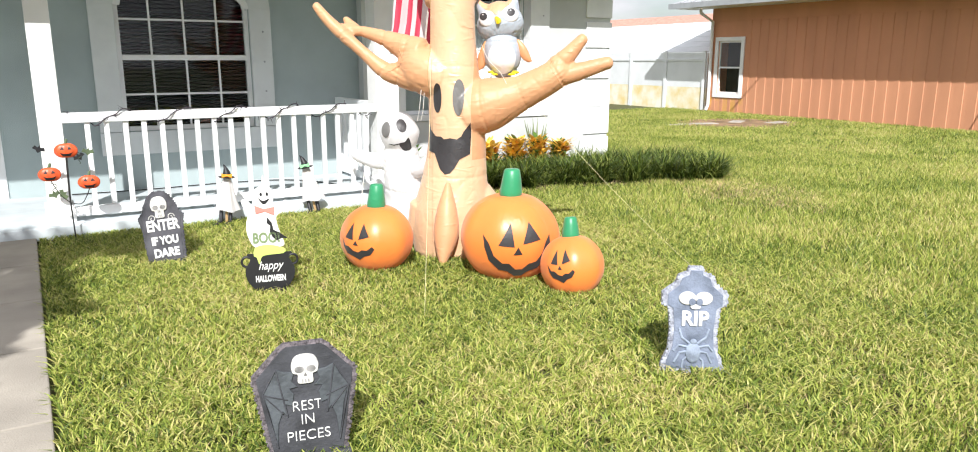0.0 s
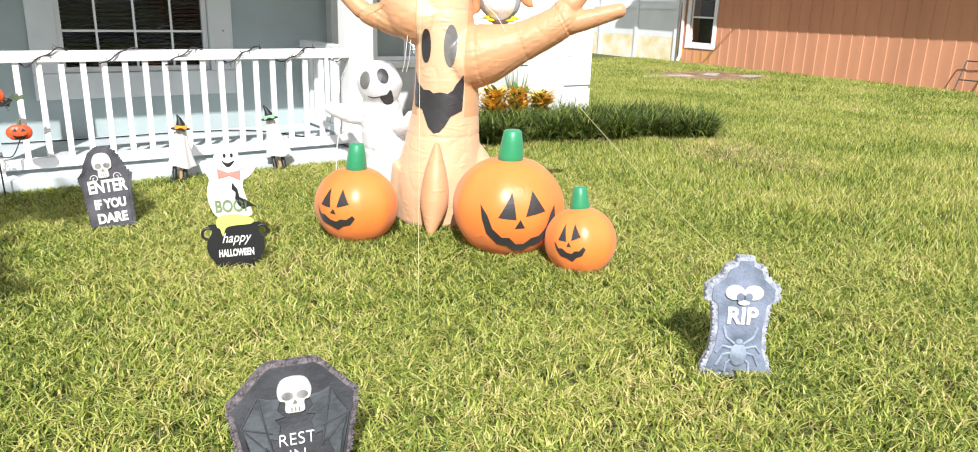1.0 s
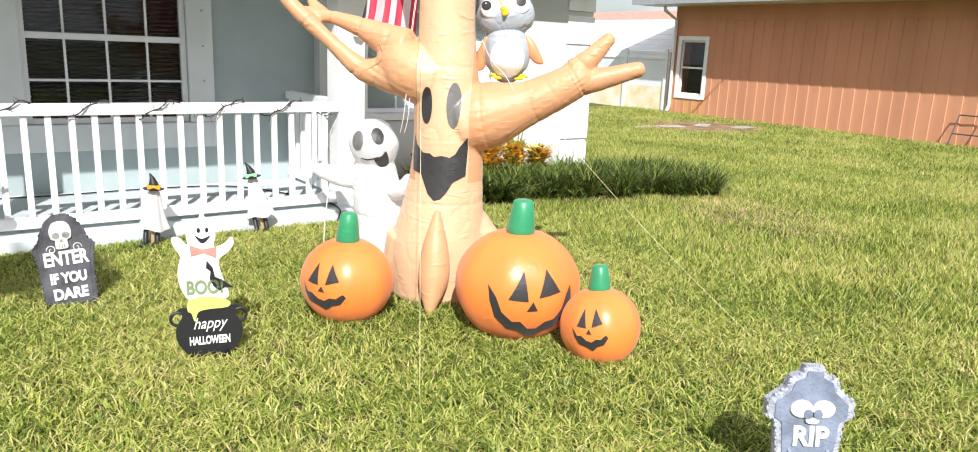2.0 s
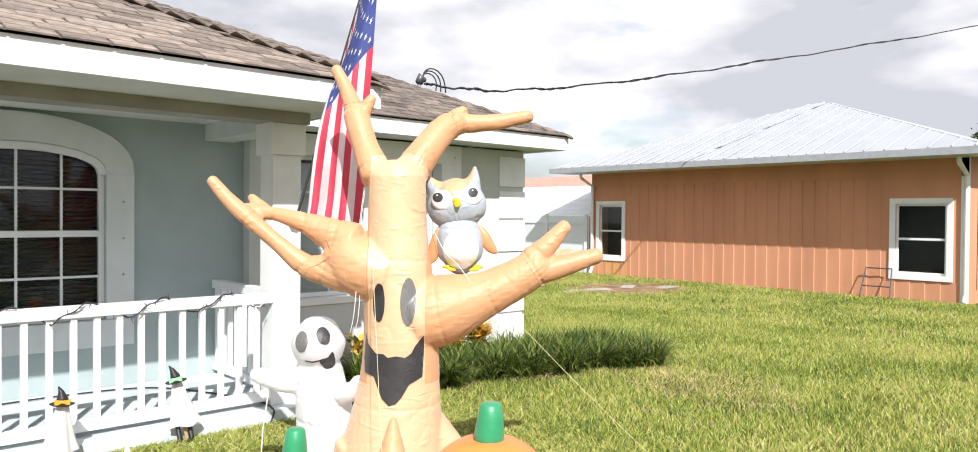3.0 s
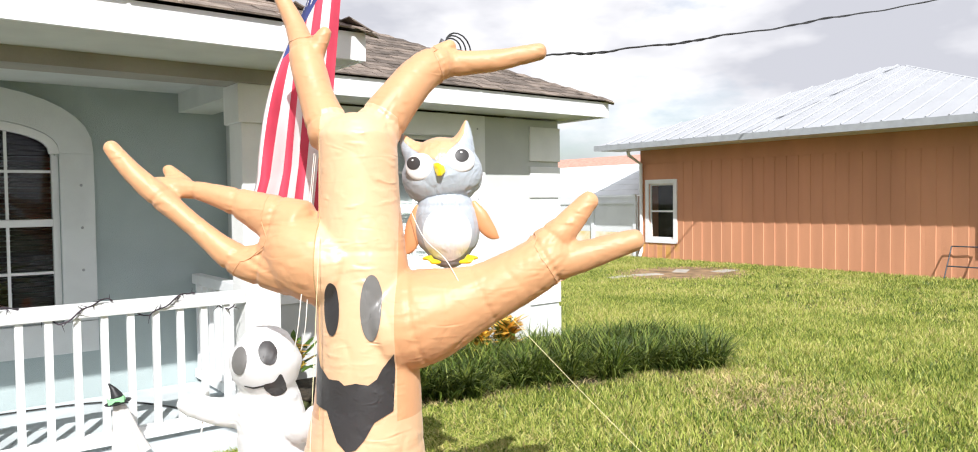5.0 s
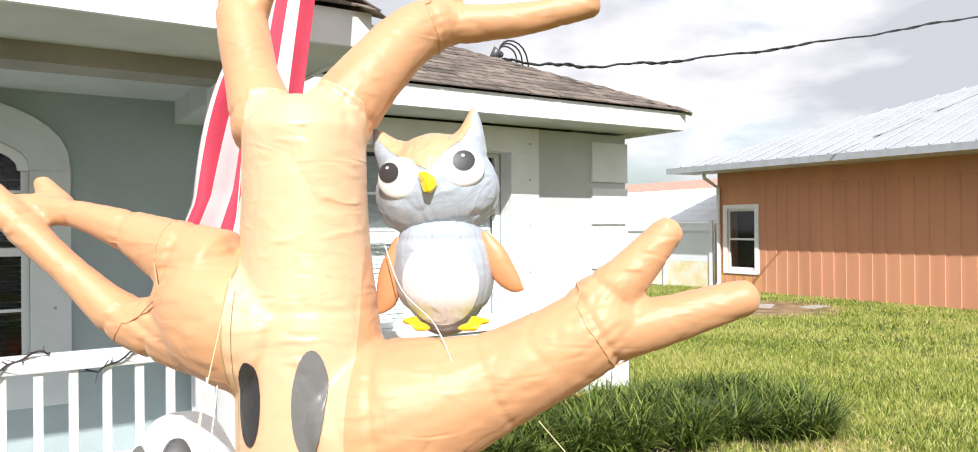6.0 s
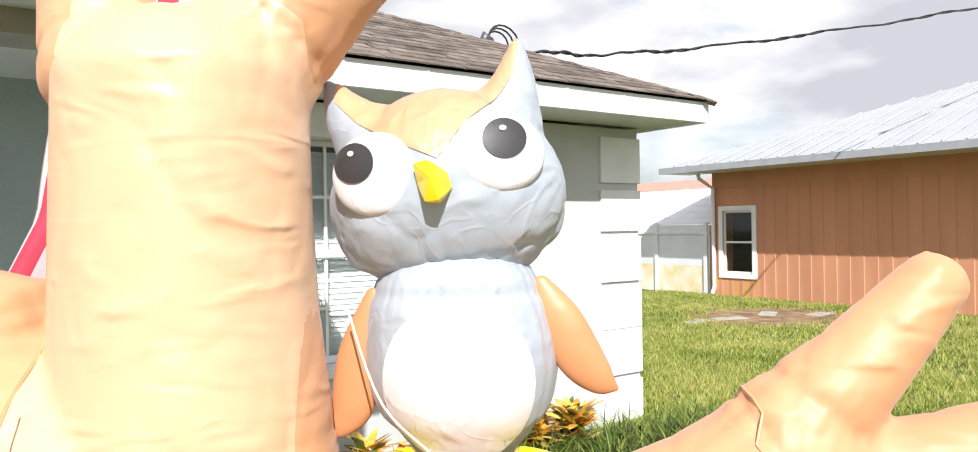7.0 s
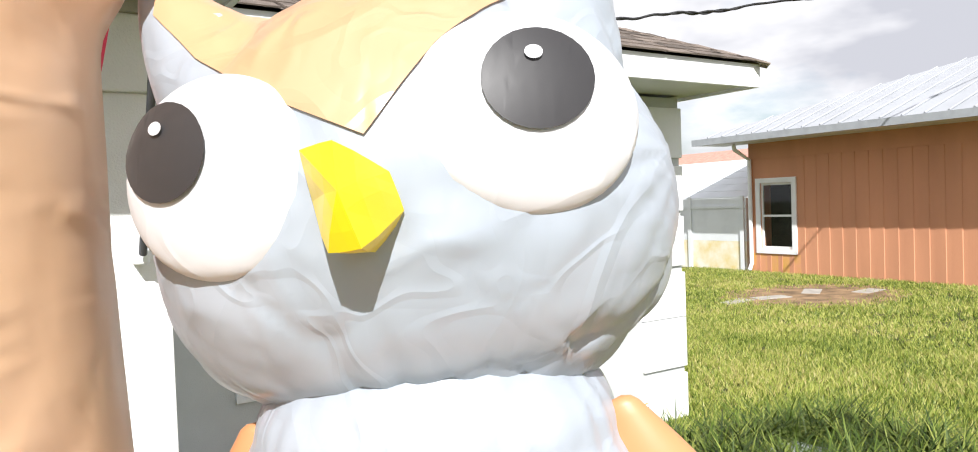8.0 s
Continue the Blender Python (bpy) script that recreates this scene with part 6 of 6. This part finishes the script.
def cloth(u, v):
    """A point of the hanging cloth: u down the hoist, v along the fly."""
    k = min(1, v / 0.3)
    k = k * k * (3 - 2 * k)
    folded = u / 0.58 if u < 0.58 else 1 - (u - 0.58) / 0.42 * 0.85
    behind = max(0.0, u - 0.50) * 0.40 * k
    q = u + (folded - u) * k
    p = HOIST_TOP.lerp(HOIST_LOW, u * (1 - k) + q * k).lerp(FLY_TOP.lerp(FLY_LOW, q), v)
    p += Vector((-0.14, -0.17, 0.04)) * q * math.sin(math.pi * min(1.0, v * 1.1 + 0.05)) * k
    ripple = math.sin(q * 9.0 + v * 2.2 + 0.6) * 0.055 + math.sin(u * 23 + v * 5 + 1.3) * 0.018 + math.sin(u * 41 - v * 9) * 0.006
    p += Vector((0.55, 0.83, 0.0)) * (behind + ripple * min(1, v * 2.2 + 0.05))
    p.z += 0.035 * v * math.sin(u * 7) - 0.05 * v * (1 - abs(2 * u - 1))
    return p


def strip(u0, u1, v0, v1, nu, nv, off=0.0):
    bm = bmesh.new()
    g = [[bm.verts.new(cloth(u0 + (u1 - u0) * i / nu, v0 + (v1 - v0) * j / nv)) for j in range(nv + 1)] for i in range(nu + 1)]
    for i in range(nu):
        for j in range(nv):
            bm.faces.new((g[i][j], g[i + 1][j], g[i + 1][j + 1], g[i][j + 1]))
    return bm


for i in range(13):
    u0, u1 = i / 13, (i + 1) / 13
    part("stripe", strip(u0, u1, 0.40 if i < 7 else 0.0, 1.0, 4, 40), M_RED if i % 2 == 0 else M_FLAGWHITE, flag, smooth=True)
part("canton", strip(0, 7 / 13, 0, 0.40, 24, 18), M_BLUE, flag, "blue field with white stars", True)
for r in range(9):
    for c in range(6 if r % 2 == 0 else 5):
        u, v = (r + 1) / 10 * 7 / 13, (c * 2 + (1 if r % 2 == 0 else 2)) / 12 * 0.40
        o = cloth(u, v)
        du, dv = cloth(u + 0.004, v) - o, cloth(u, v + 0.004) - o
        nrm = du.cross(dv).normalized()
        du, dv = du.normalized(), dv.normalized()
        for sgn in (1, -1):
            bm = bmesh.new()
            bm.faces.new([bm.verts.new(o + nrm * sgn * 0.005 + (du * math.cos(k * math.pi / 5) + dv * math.sin(k * math.pi / 5)) * (0.028 if k % 2 == 0 else 0.011)) for k in range(10)])
            part("star", bm, M_FLAGWHITE, flag)

# ---- service mast and overhead cable ----
mast_z = 3.70
mast = thing("service_mast", pose(8.53, 11.0, mast_z), "grey service mast with looped cables on the roof", "service mast")
part("pipe", tube([(0, 0, -0.66), (0, 0, 0.28)], 0.03, 12), M_GUTTER, mast)
part("weatherhead", tube([(0, 0, 0.26), (0.02, -0.01, 0.33), (0.09, -0.03, 0.30)], [0.07, 0.085, 0.04], 14), M_POLE, mast, smooth=True)
part("flashing", tube([(0, 0, -0.68), (0, 0, -0.55)], [0.11, 0.05], 14, False), M_GUTTER, mast)
for i in range(3):
    part("cable_loop", tube([(0.06 + (0.26 + 0.12 * i) * k / 10 - 0.06 * math.sin(k * math.pi / 5), -0.03 + 0.02 * i, 0.28 + (0.20 + 0.05 * i) * math.sin(k * math.pi / 10) - 0.012 * k) for k in range(11)], 0.012, 6), M_WIRE, mast)
SPAN = [(8.62, 10.97, mast_z + 0.24), (10.2, 10.8, 4.0), (13.2, 10.4, 4.5), (19.0, 9.9, 5.75), (30, 8.9, 8.25), (42, 7.8, 11.2)]


def service_line(lag, wide):
    """One strand of the twisted service drop, uneven along its run."""
    pts = []
    for k, p in enumerate(curve_points(SPAN, 40)):
        w = 0.55 + 0.45 * math.sin(k * 0.23 + 1.0)
        sway = 0.016 * math.sin(k * 0.29) + 0.006 * math.sin(k * 0.83 + 2)
        pts.append((p[0], p[1] + wide * math.cos(k * 0.9 + lag), p[2] + sway * min(1, k / 12) + wide * w * math.sin(k * 0.9 + lag)))
    return pts


solid("overhead_cable", tube(service_line(0.0, 0.014), 0.017, 6), M_WIRE, "black overhead service cable", "cable")
solid("overhead_wire", tube(service_line(3.14, 0.014), 0.012, 6), M_WIRE, "black overhead service wire twisted beside the cable", "cable")
up = thing("utility_pole", pose(42, 7.8, 0), "tall brown wooden utility pole", "utility pole")
part("pole", tube([(0, 0, 0), (0, 0, 12)], [0.16, 0.11], 12), M_BARK, up)

# metal rack leaning on the garage wall
rack = thing("metal_rack", pose(18.82, 7.75, 0), "thin dark metal rack standing against the garage wall", "rack")
for a, b in (((0, -0.3, 0), (0.25, -0.25, 0.68)), ((0, 0.35, 0), (0.25, 0.3, 0.68)), ((0.25, -0.25, 0.68), (0.25, 0.3, 0.68)), ((0.1, -0.28, 0.28), (0.1, 0.33, 0.28))):
    part("bar", tube([a, b], 0.014, 8), M_POLE, rack)


# ---- plants ----
def leaf_cloud(bm, centre, n, size, spread, rg, squash=1.0):
    for _ in range(n):
        d = Vector((rg.gauss(0, 1), rg.gauss(0, 1), rg.gauss(0, 1) * squash))
        c = Vector(centre) + d * spread
        a = Vector((rg.gauss(0, 1), rg.gauss(0, 1), rg.gauss(0, 0.6))).normalized() * size * rg.uniform(0.6, 1.3)
        b = a.cross(Vector((rg.gauss(0, 1), rg.gauss(0, 1), rg.gauss(0, 1)))).normalized() * size * 0.4
        bm.faces.new([bm.verts.new(p) for p in (c - a, c + b, c + a, c - b)])


def croton(x, y, h, n, mix, seed):
    rg = random.Random(seed)
    c = thing("croton_shrub", pose(x, y, 0), "croton shrub with yellow, red and green leaves beside the wall", "shrub", "croton shrubs")
    part("stem", tube([(0, 0, 0), (0.01, 0.01, h * 0.6)], [0.014, 0.008], 8), M_BARK, c)
    for nm, m, share in (("yellow_leaves", M_CROTON_Y, mix), ("green_leaves", M_CROTON_G, 1 - mix)):
        bm = bmesh.new()
        for _ in range(int(n * share)):
            a = rg.uniform(0, 6.28)
            base = Vector((0.05 * rg.gauss(0, 1), 0.05 * rg.gauss(0, 1), h * rg.uniform(0.35, 0.85)))
            d = Vector((math.cos(a), math.sin(a), rg.uniform(0.1, 1.1))).normalized()
            L, W = rg.uniform(0.13, 0.24), rg.uniform(0.022, 0.040)
            s = d.cross(Vector((0, 0, 1))).normalized() * W
            droop = Vector((0, 0, -0.05 * rg.random()))
            p = [base, base + d * L * 0.35 + s, base + d * L * 0.35 - s, base + d * L * 0.75 + s * 0.8 + droop * 0.5, base + d * L * 0.75 - s * 0.8 + droop * 0.5, base + d * L + droop]
            v = [bm.verts.new(q) for q in p]
            bm.faces.new((v[0], v[1], v[2]))
            bm.faces.new((v[1], v[3], v[4], v[2]))
            bm.faces.new((v[3], v[5], v[4]))
        tagged(part(nm, bm, m, c), kind="stuff")
    return c


for i, (x, y, h, n, k) in enumerate(((4.95, 8.25, 0.55, 90, 0.55), (5.7, 8.3, 0.45, 70, 0.75), (6.1, 8.1, 0.52, 190, 0.8), (6.5, 8.05, 0.58, 220, 0.85), (6.9, 8.1, 0.56, 220, 0.8), (7.3, 8.1, 0.50, 170, 0.75))):
    croton(x, y, h, n, k, 40 + i)
spike = thing("spiky_plant", pose(7.15, 8.45, 0), "spiky grey-green plant behind the shrubs", "plant")
rg = random.Random(3)
for i in range(11):
    a, t_ = rg.uniform(0, 6.28), rg.uniform(0.1, 0.35)
    L = rg.uniform(0.55, 0.8)
    d = Vector((math.cos(a) * t_, math.sin(a) * t_, 1)).normalized()
    part("leaf", tube([Vector((0, 0, 0.0)) + d * L * f for f in (0, 0.4, 0.8, 1)], [0.016, 0.018, 0.010, 0.001], 6, False), M_SPIKE, spike)

rng = np.random.default_rng(7)


def scatter(n, x0, x1, y0, y1, keep):
    p = np.stack([rng.uniform(x0, x1, n), rng.uniform(y0, y1, n), np.zeros(n)], 1)
    return p[keep(p[:, 0], p[:, 1])]


def border(x, y):
    front = 7.12 - 0.247 * (x - 5.89) + 0.10 * np.sin(x * 5)
    back = 8.0 - 0.2 * np.clip(x - 8.2, 0, 9)
    end = ((x - 8.25) / 0.95) ** 2 + ((y - 7.2) / 0.95) ** 2 < 1
    cover = (np.abs(x - 8.25) < 0.27) & (np.abs(y - 7.32) < 0.27)
    return (y > front) & (y < back) & ((x < 8.3) | end) & ~cover


tufts = scatter(620, 5.3, 9.3, 6.1, 8.1, border)
base = np.repeat(tufts, 44, 0)
base[:, :2] += rng.normal(0, 0.018, (len(base), 2))
arching("border_grass", base, 0.44, 0.013, M_LIRIOPE, "dark green strappy border grass along the house wall", "border grass", 3)
bed = solid("planting_bed", plate(smooth_outline([(5.2, 7.25), (6.0, 7.0), (7.2, 6.72), (8.2, 6.42), (8.9, 6.6), (9.1, 7.1), (8.75, 7.7), (8.2, 8.2), (6.5, 8.7), (5.0, 8.7)], 6), -0.012, 0.0), mat("dark_mulch", (0.045, 0.035, 0.022), 0.95, vary=0.3, scale=12, bump=0.8, bump_scale=60), "dark mulched planting bed along the house wall", "planting bed", "structure")
bed.matrix_world = Matrix(((1, 0, 0, 0), (0, 0, 1, 0), (0, -1, 0, 0.004), (0, 0, 0, 1)))
cover = thing("utility_cover", pose(8.25, 7.36, 0, 0, 0, 8), "pale grey utility cover half hidden in the border grass", "utility cover")
part("lid", box(-0.26, 0.26, -0.19, 0.19, 0.10, 0.15, 0.015), M_GUTTER, cover)
part("base", box(-0.22, 0.22, -0.16, 0.16, 0.0, 0.10, 0.01), M_DECK, cover)
straw = np.repeat(scatter(900, 5.3, 9.4, 6.0, 8.1, lambda x, y: border(x, y + 0.12) & ~border(x, y - 0.25)), 8, 0)
straw[:, :2] += rng.normal(0, 0.05, (len(straw), 2))
blades("dry_thatch", straw, 0.07, 0.007, 2.0, M_STRAW, "dry straw-coloured thatch at the edge of the border", "dry grass", 4, 1.5)


def lawn(x, y):
    return (x > 0.85) & (y < 7.07) & ~border(x, y) | (x > 4.55) & (y >= 7.07) & (y < 8.7) & ~border(x, y) & (x > 5) | (x > 8.75) & ~border(x, y)


def clumped(p, seed, cell, floor):
    """Thins the blades so that they stand in tufts with gaps between them."""
    g = np.random.default_rng(seed).uniform(0, 1, (257, 257))
    u, v = p[:, 0] / cell, p[:, 1] / cell
    i, j = np.floor(u).astype(int), np.floor(v).astype(int)
    fu, fv = u - i, v - j
    fu, fv = fu * fu * (3 - 2 * fu), fv * fv * (3 - 2 * fv)
    i0, j0, i1, j1 = i % 257, j % 257, (i + 1) % 257, (j + 1) % 257
    k = (g[i0, j0] * (1 - fu) + g[i1, j0] * fu) * (1 - fv) + (g[i0, j1] * (1 - fu) + g[i1, j1] * fu) * fv
    return p[rng.uniform(0, 1, len(p)) < np.clip(floor + (1 - floor) * 1.5 * (k - 0.12), 0, 1)]


near = clumped(clumped(scatter(580000, 0.85, 6.5, 0.6, 7.07, lambda x, y: lawn(x, y) & (x < 6.5 - 1.1 * rng.uniform(0, 1, len(x))) & (y > 0.6 + 0.9 * rng.uniform(0, 1, len(x)))), 21, 0.05, 0.12), 22, 0.35, 0.55)
blades("lawn_grass", near, 0.055, 0.0080, 1.4, M_GRASS, "short bright yellow-green lawn grass", "grass", 5, 0.8)
middle = clumped(scatter(800000, 2.5, 13.0, -0.5, 13.0, lambda x, y: lawn(x, y) & ((x > 6.5 - 1.1 * rng.uniform(0, 1, len(x))) | (y < 0.6 + 0.9 * rng.uniform(0, 1, len(x)))) & ~((y > 8.7) & (x < 8.75))), 23, 0.07, 0.15)
sprigs("lawn_grass", middle, 0.065, 0.014, 1.0, M_GRASS, "short bright yellow-green lawn grass", "grass", 6)
far = clumped(scatter(420000, 8.9, 19.1, 2.0, 18.0, lambda x, y: ((x > 13) | (y > 13)) & (((x - 16.3) / 1.9) ** 2 + ((y - 12.6) / 1.5) ** 2 > rng.uniform(0.0, 1.0, len(x)) ** 0.35)), 24, 0.12, 0.1)
sprigs("lawn_grass", far, 0.06, 0.016, 0.9, M_GRASS, "short bright yellow-green lawn grass", "grass", 8)
outer = scatter(420000, -9.0, 19.0, -8.5, 9.0, lambda x, y: ((x < -0.44) & (y < 7.0) | (x > 0.85) & (y < 0.9) & (x < 2.5) | (x > 2.5) & (y < -0.5) | (x > 13.0) & (y < 2.0)) & ~((x < -2.4) & (y > 8.0)))
sprigs("lawn_grass", outer, 0.07, 0.038, 1.3, M_GRASS, "short bright yellow-green lawn grass", "grass", 14)
dry = scatter(16000, 0.9, 9.5, 1.0, 7.0, lawn)
blades("dry_grass", dry, 0.045, 0.005, 1.4, M_STRAW, "scattered dry blades among the lawn", "dry grass", 9, 1.0)


worn = scatter(34000, 6.5, 10.0, 3.6, 7.0, lambda x, y: (((x - 8.15 - 0.2 * (y - 5.4)) / 0.95) ** 2 + ((y - 5.4) / 1.25) ** 2 < rng.uniform(0, 1, len(x)) ** 1.5) & ~border(x, y))
blades("worn_grass", worn, 0.062, 0.009, 1.5, M_STRAW, "worn straw-coloured strip of lawn before the border", "dry grass", 12, 1.0)


# ---- trees ----
def broad_tree(m, h, r, seed, label):
    rg = random.Random(seed)
    t = thing("broadleaf_tree", m, label, "tree", "trees")
    tb = tube([(0, 0, 0), (0.1, 0, h * 0.3), (0.0, 0.1, h * 0.55)], [0.3, 0.22, 0.14], 10)
    for i in range(6):
        a = i * 1.05
        add_tube(tb, [(0, 0, h * (0.35 + 0.03 * i)), (r * 0.5 * math.cos(a), r * 0.5 * math.sin(a), h * 0.65)], [0.1, 0.03], 6, False)
    part("trunk", tb, M_BARK, t)
    bm = bmesh.new()
    for i in range(26):
        a, k = rg.uniform(0, 6.28), rg.uniform(0.2, 1)
        leaf_cloud(bm, (r * k * math.cos(a), r * k * math.sin(a), h * rg.uniform(0.5, 0.95)), 160, 0.16, r * 0.16, rg)
    tagged(part("crown", bm, M_LEAF, t), kind="stuff")


broad_tree(pose(47, 11.2, 0), 8.6, 2.0, 1, "leafy green tree in the distance")
broad_tree(pose(-2.62, 0.15, 0), 6.9, 0.75, 2, "slender leafy tree beside the garden path")
